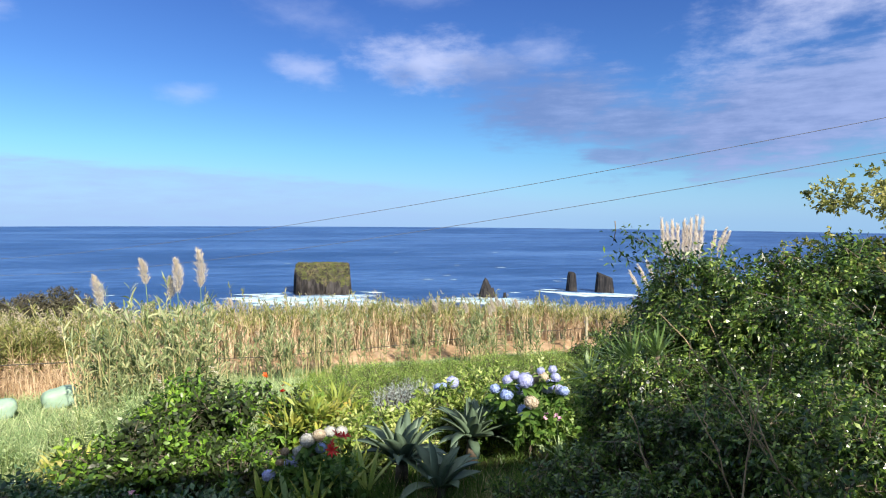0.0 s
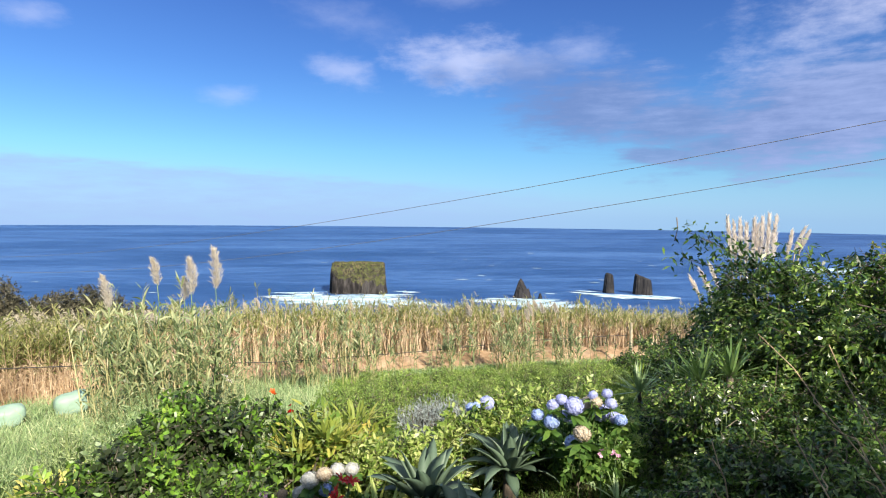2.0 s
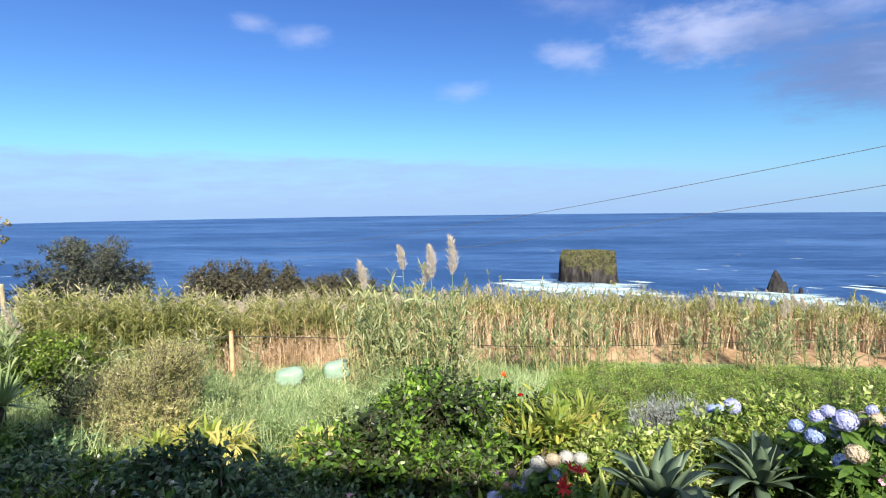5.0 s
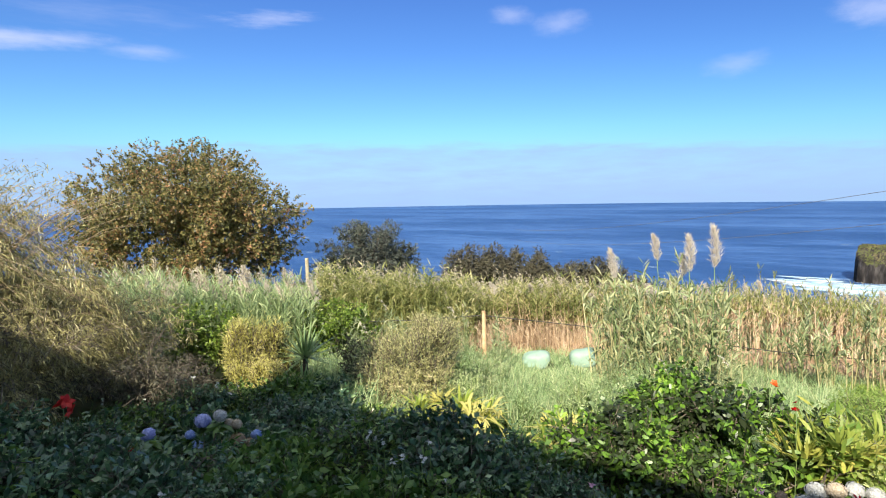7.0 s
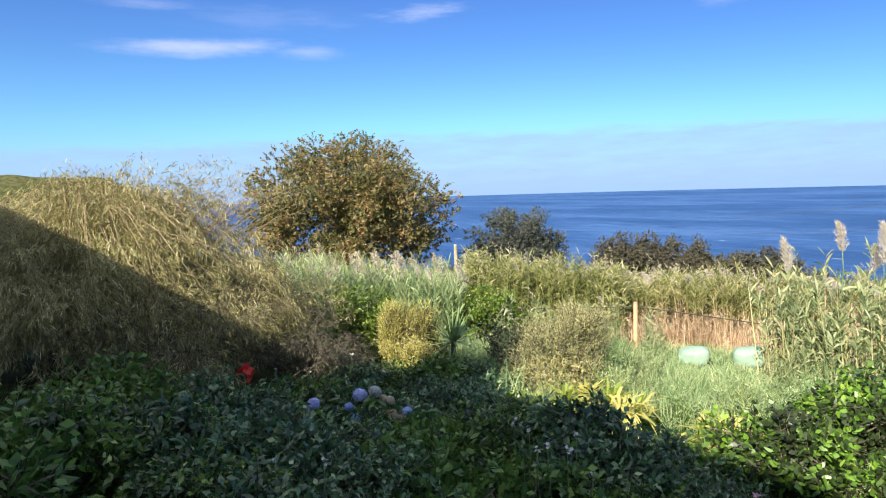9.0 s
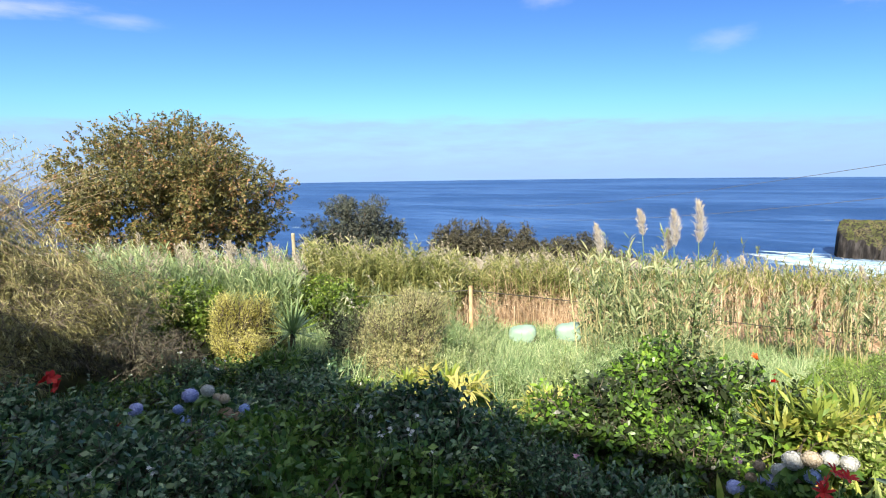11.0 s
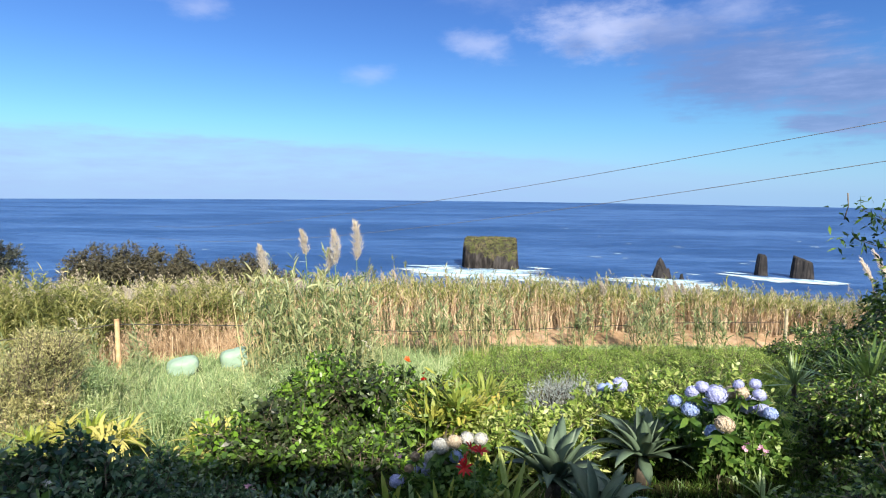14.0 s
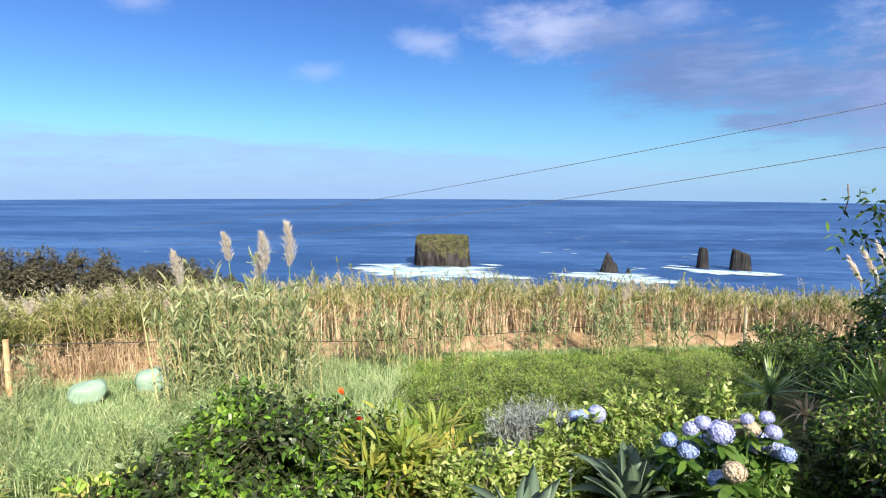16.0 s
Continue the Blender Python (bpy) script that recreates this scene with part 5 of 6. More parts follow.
def hydrangea_bush():
    x, y, z = spot(-23.3, 7.3)
    ob = thing("hydrangea", x, y, z, "sunlit hydrangea bush with lilac and cream flower heads", "hydrangea", "hydrangeas")
    leafy(ob, 5200, (0.86, 0.50, 0.42), "hydrangea_leaf", 0.13, 0.06, LEAF, lift=0.62, lumps=26, lump=0.36)
    for az, el, c, r in ((-20.0, -18.4, "blue", 0.085), (-21.3, -18.95, "blue", 0.10), (-21.4, -17.45, "lilac", 0.085), (-22.2, -16.9, "lilac", 0.075),
                         (-23.4, -17.4, "lilac", 0.11), (-24.6, -17.15, "cream", 0.10), (-25.8, -17.75, "lilac", 0.125), (-25.4, -16.9, "cream", 0.08),
                         (-27.1, -18.1, "lilac", 0.085), (-27.7, -18.25, "blue", 0.075), (-25.1, -16.3, "lilac", 0.06), (-26.4, -16.05, "lilac", 0.065),
                         (-26.8, -16.9, "lilac", 0.07), (-24.2, -19.75, "cream", 0.105), (-23.4, -20.6, "blue", 0.105), (-22.7, -18.3, "lilac", 0.08)):
        flower_at(ob, az, el, (6.4 if el < -19 else 6.75) + rng.uniform(-0.15, 0.15), c, r * 1.08)
    for d in ((-0.3, 0.1), (0.2, 0.0), (0.5, 0.2), (0.0, -0.2)):
        part("woody_stem", mesh_of("woody_stem", [tube(bent((d[0] * 0.3, d[1], -0.03), (d[0], d[1], 0.8), 0, 0.02, 5), (0.012, 0.011, 0.01, 0.008, 0.006), 5)], ["bark"], True), ob)
    x, y, z = spot(-14.6, 8.3)
    ob = thing("hydrangea", x, y, z, "small hydrangea with two pale heads above the grey bush", "hydrangea", "hydrangeas")
    leafy(ob, 1300, (0.38, 0.30, 0.38), "hydrangea_leaf", 0.11, 0.055, LEAF, lift=0.42, lumps=12)
    flower_at(ob, -15.1, -17.55, 7.7, "lilac", 0.12)
    flower_at(ob, -13.5, -18.0, 8.1, "blue", 0.09)
    flower_at(ob, -14.1, -17.9, 8.2, "blue", 0.08)
    x, y, z = spot(2.0, 5.1)
    ob = thing("hydrangea", x, y, z, "low hydrangea with white, cream and blue heads beside a red lily", "hydrangea", "hydrangeas")
    leafy(ob, 2000, (0.46, 0.36, 0.40), "hydrangea_leaf", 0.11, 0.055, LEAF, lift=0.38, lumps=16, lump=0.4)
    for az, el, c, r in ((2.05, -24.0, "white_petal", 0.105), (0.7, -23.6, "cream", 0.10), (-0.6, -23.25, "white_petal", 0.09), (-1.95, -23.3, "white_petal", 0.085), (2.9, -25.0, "white_petal", 0.10),
                         (0.5, -24.8, "blue", 0.09), (3.8, -26.0, "lilac", 0.095), (1.5, -25.0, "cream", 0.085), (6.4, -26.95, "lilac", 0.095), (4.6, -24.9, "tan_petal", 0.06), (5.2, -25.9, "tan_petal", 0.055)):
        flower_at(ob, az, el, 5.2 + rng.uniform(-0.1, 0.1), c, r * 0.90)


hydrangea_bush()


def agave(label, az, far, height, spread, n, lean=0.75):
    """A rosette of thick, channelled, pointed leaves."""
    x, y, z = spot(az, far)
    ob = thing("agave", x, y, z, label, "agave", "agaves")
    for i in range(n):
        s = i / n
        a = i * 2.39996 + rng.normal() * 0.12
        tilt = radians(12 + 66 * s * lean / 0.75) + rng.normal() * 0.06
        ln = spread * (0.80 + 0.3 * math.sin(s * 3.0)) * rng.uniform(0.9, 1.1)
        w = 0.155 * spread / 0.55 * rng.uniform(0.85, 1.15)
        twist, curl = rng.normal() * 0.10, rng.uniform(0.1, 0.75)
        out = np.array([math.cos(a), math.sin(a), 0])
        sd = np.array([-math.sin(a), math.cos(a), 0])
        v, f = [], []
        steps, prof = 8, (0.55, 0.62, 0.80, 0.95, 1.0, 0.97, 0.80, 0.48, 0.03)
        for j in range(steps + 1):
            q = j / steps
            bend = tilt + curl * q * q * (0.4 + s)
            c = UP * height * 0.35 + (out * math.sin((tilt + bend) / 2) + UP * math.cos((tilt + bend) / 2)) * ln * q + out * 0.04 + sd * twist * q * q
            nrm = UP * math.sin(bend) - out * math.cos(bend)
            hw = w / 2 * prof[j]
            th = 0.022 * (1 - 0.8 * q)
            v += [c - sd * hw + nrm * hw * 0.42, c + nrm * 0.004, c + sd * hw + nrm * hw * 0.42, c - nrm * th]
            if j:
                b = 4 * (j - 1)
                for k in range(4):
                    p0, p1 = b + k, b + (k + 1) % 4
                    f += [(p0, p1, p1 + 4), (p0, p1 + 4, p0 + 4)]
        part("leaf", mesh_of("leaf", [(np.array(v), np.array(f), 0)], ["agave"], True), ob)
    part("stem", mesh_of("stem", [tube([(0, 0, -0.05), (0, 0, height * 0.2), (0, 0, height * 0.4)], (0.09, 0.08, 0.07), 8)], ["bark"], True), ob)


agave("blue-green agave with broad upright leaves", -9.2, 5.75, 1.25, 0.57, 24, 0.60)
agave("spreading blue-green agave in front of the hydrangea", -17.4, 6.8, 1.36, 0.56, 30, 0.86)
agave("agave with broad green leaves below the larger one", -14.6, 5.7, 0.8, 0.36, 14, 0.7)
agave("young agave with narrow leaves in the shade", -13.6, 5.2, 0.9, 0.50, 14)


def strap_plant(name, label, category, az, far, n, length, width, mat, lean=0.7, droop=0.3, lift=0.05, prof=STRAP, trunk=0.0, spread=0.06, group=""):
    """A tuft of long strap leaves, each a part of its own, on a short trunk or straight from the ground."""
    x, y, z = spot(az, far)
    ob = thing(name, x, y, z, label, category, group)
    for i in range(n):
        a = i * 2.39996 + rng.normal() * 0.2
        out = np.array([[math.cos(a), math.sin(a), 0.0]])
        t = (0.12 + lean * (i / n)) * 1.25
        way = unit(UP * math.cos(t) + out * math.sin(t))
        base = out * spread * rng.random() + UP * (lift + trunk)
        pc = [blades(base, way, length * rng.uniform(0.75, 1.1), width * rng.uniform(0.8, 1.2), droop * rng.uniform(0.4, 1.3), 6, (0.7, 0.95, 1, 0.95, 0.75, 0.42, 0), side=unit(np.cross(way, UP + 0.01)))]
        part("leaf", mesh_of("leaf", pc, [mat]), ob)
    if trunk:
        part("trunk", mesh_of("trunk", [tube(bent((0, 0, -0.05), (0, 0, trunk + lift + 0.04), 0, 0.01, 5), 0.045, 7)], ["bark"], True), ob)
    return ob


# red lily and its sword leaves, and yellow-green sword leaves round it
small_flower("red_lily", "bright red lily in front of the white hydrangea", -1.4, -25.3, 4.5, 0.19, "red_petal", 9, 4, 0.11)
for _az, _far, _ln, _m in ((-2.3, 5.3, 0.62, "variegated"), (-5.0, 5.3, 0.6, "variegated"), (-0.1, 5.5, 0.6, "croton"), (1.9, 4.7, 0.5, "croton"), (4.6, 4.9, 0.5, "meadow"), (-3.6, 5.6, 0.55, "croton"), (7.0, 5.0, 0.5, "croton")):
    strap_plant("sword_leaf_plant", "tuft of yellow-green sword leaves in the flower bed", "plant", _az, _far, 9, _ln, 0.055, _m, 0.5, 0.15, 0.3, group="sword leaf plants")

# hibiscus, croton, grey bush, pale hedge
_hib = shrub("hibiscus", "big glossy green hibiscus bush with a few red flowers", "hibiscus", 10.5, 7.6, 1.2, 1.42, "hibiscus", 9500, 0.115, 0.052, ROUND, 54, 0.20, wide=0.8, up=0.35)
shrub("hibiscus", "lower hibiscus bush with dark inner leaves", "hibiscus", 17.5, 6.6, 0.95, 0.95, "hibiscus", 5000, 0.115, 0.05, ROUND, 38, 0.21, wide=0.6, up=0.4)
shrub("hibiscus", "low glossy green bush at the bed's edge", "hibiscus", 11.0, 6.2, 0.8, 0.75, "hibiscus", 3800, 0.10, 0.048, ROUND, 30, 0.22, wide=0.5, up=0.4)
small_flower("hibiscus_flower", "orange-red hibiscus flower above green leaves", 5.8, -16.2, 7.6, 0.10, "orange_petal", 5, 2)
small_flower("hibiscus_flower", "red hibiscus flower beside yellow leaves", 3.7, -18.0, 7.0, 0.11, "red_petal", 5, 2)
shrub("croton", "yellow and green croton bush", "croton", 1.9, 7.5, 0.50, 1.12, "croton", 1100, 0.23, 0.050, (0.35, 1.0, 0.8, 0), 20, 0.34, up=1.5)
shrub("croton", "low yellow-green croton beside the lawn", "croton", -1.3, 7.6, 0.40, 0.88, "croton", 800, 0.22, 0.05, (0.4, 1.0, 0.8, 0), 14, 0.38, up=0.8)
for _az, _far, _n in ((3.6, 7.3, 14), (2.4, 7.6, 16), (1.2, 7.3, 18), (0.2, 7.7, 16), (-1.0, 7.4, 16), (0.6, 7.0, 14), (2.9, 7.0, 12), (-2.2, 7.7, 14), (4.2, 7.8, 12), (-0.4, 7.1, 12)):
    strap_plant("croton", "clump of upright golden and green croton leaves", "croton", _az, _far, _n + 24, 0.29 * rng.uniform(0.8, 1.2), 0.042, "croton_gold", 0.95, 0.15, rng.uniform(0.62, 0.92), spread=0.24, group="croton clumps")
shrub("grey_bush", "low silver-grey lavender bush", "lavender", -11.2, 8.9, 0.80, 0.80, "lavender", 11000, 0.11, 0.012, LEAF, 16, 0.4, wide=0.45, up=1.1, droop=0.0)
for _az, _far, _r, _h in ((-4.2, 6.9, 0.28, 0.74), (-6.2, 7.0, 0.30, 0.76), (-8.4, 7.1, 0.32, 0.80), (-10.6, 7.2, 0.34, 0.84), (-12.8, 7.4, 0.34, 0.88), (-15.0, 7.6, 0.34, 0.92),
                          (-16.6, 8.3, 0.42, 1.10), (-19.2, 8.4, 0.46, 1.24), (-21.8, 8.5, 0.46, 1.26), (-24.2, 8.6, 0.42, 1.2), (-26.2, 8.6, 0.36, 1.0), (-18.4, 7.6, 0.30, 0.86)):
    shrub("pale_shrub", "low shrub with pale yellow-green leaves in the hedge", "shrub", _az, _far, _r, _h, "variegated", 2300, 0.125, 0.042, (0.3, 1.0, 0.7, 0), 14, 0.40, group="pale hedge shrubs", up=0.9)
strap_plant("ginger_plant", "yellowing ginger lily with broad drooping leaves", "ginger", 23.4, 7.9, 40, 0.62, 0.05, "croton", 1.0, 0.6, 0.28)
strap_plant("ginger_plant", "yellow ginger lily in sun beside the meadow bush", "ginger", 33.5, 8.6, 40, 0.55, 0.045, "croton", 1.0, 0.6, 0.3)
for _az, _far in ((32.3, 8.0), (31.2, 8.2), (33.4, 8.2), (24.0, 7.5), (23.0, 7.2), (22.4, 7.7)):
    strap_plant("ginger_plant", "golden ginger lily catching the sun at the shadow's edge", "ginger", _az, _far, 24, 0.50, 0.040, "gold", 1.2, 0.95, 0.40, spread=0.3)
strap_plant("ginger_plant", "small golden ginger lily", "ginger", 35.6, 8.9, 30, 0.5, 0.042, "gold", 1.0, 0.6, 0.3)

for _az, _far, _n in ((24.8, 7.3, 20), (21.8, 8.2, 20), (31.2, 8.2, 22), (37.5, 8.6, 18)):
    strap_plant("ginger_plant", "yellow-leaved ginger lily at the edge of the shade", "ginger", _az, _far, _n + 8, 0.52, 0.045, "croton", 1.0, 0.6, 0.28)

# ======== the big shrubs on the sea side ========
_big = shrub("dark_shrub", "large dark green spreading shrub with pale bare stems", "shrub", -52.0, 10.2, 2.35, 3.15, "elder", 46000, 0.13, 0.05, LEAF, 110, 0.17, wide=1.7, up=0.1, droop=0.3)
for _az, _far, _r, _h, _n in ((-39.5, 5.9, 0.8, 1.1, 9000), (-32.0, 5.2, 0.65, 0.7, 5000), (-46.5, 5.8, 1.0, 1.45, 13000), (-55.0, 5.6, 1.1, 1.6, 13000), (-37.0, 4.7, 0.7, 0.6, 5000), (-25.0, 5.0, 0.5, 0.45, 2600), (-45.0, 4.6, 0.8, 0.55, 5000), (-35.0, 6.8, 0.55, 0.75, 4000), (-44.5, 8.2, 0.9, 1.7, 10000), (-51.0, 7.6, 1.0, 2.1, 13000), (-57.5, 7.4, 1.1, 2.3, 14000), (-47.5, 9.2, 1.0, 2.3, 13000), (-41.0, 7.6, 0.7, 1.3, 6500), (-34.6, 8.0, 0.75, 1.5, 8000), (-36.5, 8.9, 0.9, 2.2, 9000), (-33.8, 7.8, 0.58, 1.5, 7000), (-37.4, 7.4, 0.72, 1.75, 9000)):
    shrub("dark_shrub", "low weedy dark green shrub in the thicket", "shrub", _az, _far, _r, _h, "elder", int(_n * 0.85), 0.085, 0.034, LEAF, 40, 0.24, up=0.15, droop=0.3, group="thicket shrubs")
shrub("dark_shrub", "dense dark green shrub below the pampas grass", "shrub", -40.0, 10.2, 1.6, 3.0, "elder", 32000, 0.115, 0.045, LEAF, 90, 0.2, up=0.1, droop=0.4)
shrub("dark_shrub", "tall dense green shrub in the thicket", "shrub", -46.0, 9.4, 1.4, 2.9, "elder", 26000, 0.115, 0.045, LEAF, 80, 0.2, up=0.1, droop=0.4)
for _az, _el, _far in ((-33.0, -1.2, 9.4), (-34.5, -1.8, 9.3), (-35.8, -3.2, 9.2), (-32.5, -3.4, 9.5), (-38.5, -3.8, 9.2), (-40.5, -3.0, 9.2), (-42.0, -2.4, 9.2)):
    _o = _big.matrix_world.translation
    _p = np.array([-math.sin(radians(_az)) * _far - _o.x, math.cos(radians(_az)) * _far - _o.y, EYE_Z + _far * math.tan(radians(_el)) - _o.z])
    _q = bent((-1.2, 0.9, 2.0), _p, 0.12, 0.03, 7)
    part("branch", mesh_of("branch", [tube(_q, np.linspace(0.014, 0.004, 7), 5)], ["bark"], True), _big)
    _k = _q[rng.integers(2, 7, 150)] + 0.11 * rng.normal(size=(150, 3))
    part("branch_foliage", mesh_of("branch_foliage", [foliage_piece(_k, rand_dirs(150), 0.11, 0.045, LEAF, 0.3, 0.1)], ["elder"]), _big)
_tw = [(-31.9, -2.0), (-32.1, -0.9), (-32.0, 0.1)]
_o = _big.matrix_world.translation
part("twig", mesh_of("twig", [tube([(-math.sin(radians(a)) * 9.4 - _o.x, math.cos(radians(a)) * 9.4 - _o.y, EYE_Z + 9.4 * math.tan(radians(e)) - _o.z) for a, e in _tw], (0.008, 0.007, 0.009), 5)], ["bark"], True), _big, "bare curled twig tip")
for _az, _far, _taz, _tel in ((-58.0, 4.9, -38.8, -9.7), (-55.0, 4.8, -43.9, -10.0), (-50.0, 4.7, -41.5, -17.0), (-40.0, 5.0, -35.5, -19.0), (-47.0, 4.6, -50.5, -12.0)):
    _x, _y, _z = spot(_az, _far)
    _b = thing("bare_branch", _x, _y, _z, "pale dry bare branch leaning out of the thicket", "branch", "bare branches")
    _tip = np.array([-math.sin(radians(_taz)) * _far - _x, math.cos(radians(_taz)) * _far - _y, EYE_Z + _far * math.tan(radians(_tel)) - _z])
    _line = bent((0, 0, -0.05), _tip, 0.08, 0.02, 8)
    _st = part("stem", mesh_of("stem", [tube(_line, np.linspace(0.010, 0.0035, 8), 6)], ["pale_stem"], True), _b)
    for _k in range(3):
        _i = 3 + _k
        part("twig", mesh_of("twig", [tube(bent(_line[_i], _line[_i] + rand_dirs(1)[0] * (0.12, 0.12, 0.06) + (_line[_i] - _line[_i - 1]) * 0.8, 0.02, 0.02, 5), np.linspace(0.007, 0.003, 5), 4)], ["pale_stem"], True), _st)
tree("olive_tree", "olive-yellow leaved small tree behind the dark shrub", -55.5, 12.2, 4.5, 2.4, "pittosporum", 28000, 0.10, 0.052, ROUND, 0.2, 60, 0.20)
for _az, _far, _tall in ((-34.3, 8.3, 1.25), (-36.8, 8.2, 1.35), (-32.9, 8.6, 1.1), (-35.5, 8.1, 0.95)):
    strap_plant("flax", "dark green stemmed flax with arching strap leaves", "flax", _az, _far, 36, 0.66, 0.034, "flax", 0.85, 0.25, 0.1, trunk=_tall, group="flax plants")
for _az, _far, _r, _h in ((-29.6, 17.5, 0.8, 0.85), (-33.2, 15.5, 0.9, 1.25), (-35.5, 12.8, 1.0, 1.6), (-31.0, 21.0, 1.1, 1.2)):
    shrub("dark_shrub", "low dark green scrub beside the lawn", "shrub", _az, _far, _r, _h, "elder", 5000, 0.09, 0.04, LEAF, 24, 0.32, group="scrub by the lawn")
strap_plant("yucca", "small spiky yucca on bare soil", "yucca", -29.3, 13.4, 44, 0.72, 0.045, "yucca", 1.25, 0.03, 0.25, trunk=0.15)
strap_plant("yellow_spike", "thin yellow flower spike beside the yucca", "plant", -29.2, 13.9, 5, 0.6, 0.03, "croton", 0.10, 0.02, 0.5)
strap_plant("dry_strap_plant", "withered pale strap leaves on bare soil", "plant", -31.6, 12.6, 22, 0.55, 0.05, "cane_dry", 1.1, 0.6, 0.2)
strap_plant("dry_strap_plant", "pale green strap leaves by the hydrangea", "plant", -27.6, 6.6, 14, 0.42, 0.035, "meadow", 1.0, 0.4, 0.25)


def pampas():
    x, y, z = spot(-38.6, 11.5)
    ob = thing("pampas_grass", x, y, z, "pampas grass with upright creamy plumes behind the shrub", "pampas grass")
    pos = np.zeros((90, 3))
    pos[:, :2] = rng.normal(size=(90, 2)) * 0.3
    part("foliage", mesh_of("foliage", [tufts(pos, 8, 1.7, 0.014, 0.9, 0.7, 0, 5)], ["meadow"]), ob)
    for az, el, ln, bend in ((-36.1, 0.1, 0.74, -0.12), (-36.6, -0.3, 0.66, -0.08), (-37.1, -0.1, 0.74, -0.05), (-37.6, -0.4, 0.72, -0.03), (-38.2, 0.0, 0.78, 0.02), (-38.8, 0.1, 0.78, 0.0), (-39.3, 0.3, 0.84, 0.03),
                             (-39.8, 0.2, 0.78, 0.05), (-38.5, -0.5, 0.7, 0.02), (-41.0, -0.9, 0.45, 0.15), (-41.9, -0.6, 0.46, 0.35), (-42.2, -0.9, 0.4, 0.4), (-34.0, -4.4, 0.5, -0.5), (-33.2, -5.0, 0.42, -0.5), (-34.8, -3.9, 0.45, -0.4)):
        far = 11.5
        tip = np.array([-math.sin(radians(az)) * far - x, math.cos(radians(az)) * far - y, EYE_Z + far * math.tan(radians(el)) - z])
        side = np.array([math.cos(radians(az)), math.sin(radians(az)), 0])
        way = unit(UP + side * bend)
        foot = tip - way * ln
        stalk = part("stalk", mesh_of("stalk", [tube(bent((foot[0] * 0.4, foot[1] * 0.4, 0), foot + way * 0.1, 0, 0.01, 6), 0.007, 5)], ["pale_stem"], True), ob)
        part("plume", mesh_of("plume", [plume_piece(foot, way, ln * 1.08, 0.085, 480, 0, 0.011, 0.0, 0.36)], ["pampas"]), stalk)


pampas()
for _az, _el, _far in ((-36.2, -15.6, 6.9), (-36.6, -16.6, 6.9), (-35.9, -17.2, 6.9), (-38.8, -16.6, 6.9), (-36.9, -15.9, 6.9)):
    small_flower("white_flower", "small white flowers among dark leaves", _az, _el, _far, 0.07, "white_petal", 5, 4)
small_flower("pink_flower", "small pink flowers in the grass below the hydrangea", -27.3, -21.4, 5.9, 0.06, "pink_petal", 5, 5)
small_flower("pink_flower", "small pink flowers under the hydrangea", -26.0, -21.2, 5.9, 0.06, "pink_petal", 5, 4)

# ======== the far side of the garden ========
tree("broad_tree", "broad rusty-olive tree rising above the cane", 58.0, 22.5, 6.25, 4.0, "autumn", 120000, 0.115, 0.060, LEAF, 0.1, 190, 0.19, crown_low=0.0, fill=0.34)
tree("dark_tree", "rounded dark grey-green tree beyond the cane", 42.3, 27.5, 4.35, 2.75, "juniper", 52000, 0.13, 0.042, LEAF, 0.05, 110, 0.16, crown_low=0.0)
for _az, _far, _el, _r in ((33.0, 31.0, -4.75, 1.25), (30.6, 31.5, -4.75, 1.4), (28.0, 32.0, -5.1, 1.2), (25.8, 31.0, -5.5, 1.1), (23.2, 31.0, -6.5, 1.1), (20.9, 30.0, -5.9, 1.4), (18.8, 30.0, -6.8, 1.0), (16.3, 30.5, -7.6, 0.6)):
    _x, _y, _z = spot(_az, _far)
    tree("dark_bush_tree", "low wind-clipped dark brown-green tree beyond the cane", _az, _far, EYE_Z + _far * math.tan(radians(_el)) - _z, _r,
         "heath", int(11000 * _r), 0.13, 0.05, LEAF, 0.1, 44, 0.24, crown_low=0.6)
shrub("round_bush", "rounded fresh green bush half in shade", "bush", 45.2, 13.8, 0.92, 1.6, "lime", 11000, 0.09, 0.045, ROUND, 18, 0.38)
shrub("round_bush", "bright green leafy bush behind the golden one", "bush", 57.2, 11.4, 0.75, 1.45, "lime", 8000, 0.08, 0.045, ROUND, 12, 0.4)
shrub("golden_bush", "upright golden-yellow fine-leaved bush", "bush", 53.3, 10.4, 0.38, 1.36, "gold", 12000, 0.13, 0.012, LEAF, 34, 0.28, up=2.0)
shrub("golden_bush", "square-topped golden-yellow bush beside the yucca", "bush", 51.6, 10.6, 0.34, 1.38, "gold", 8500, 0.13, 0.012, LEAF, 28, 0.3, up=2.0)
shrub("golden_bush", "lower golden-yellow shoots beside the upright bush", "bush", 53.0, 10.0, 0.40, 0.85, "gold", 7000, 0.10, 0.013, LEAF, 24, 0.3, up=1.6)
shrub("twiggy_bush", "airy pale green and brown twiggy bush", "bush", 38.2, 9.9, 0.98, 1.65, "twiggy", 24000, 0.085, 0.010, LEAF, 44, 0.26, up=1.3)
shrub("twiggy_bush", "lower green and brown twiggy bush", "bush", 38.6, 9.6, 0.75, 0.85, "twiggy", 5200, 0.06, 0.03, LEAF, 12, 0.4, up=0.6)
shrub("twiggy_bush", "dark brown twiggy bush beside the yucca", "bush", 43.2, 10.8, 0.45, 1.25, "heath", 3200, 0.06, 0.02, LEAF, 12, 0.42, up=0.7)
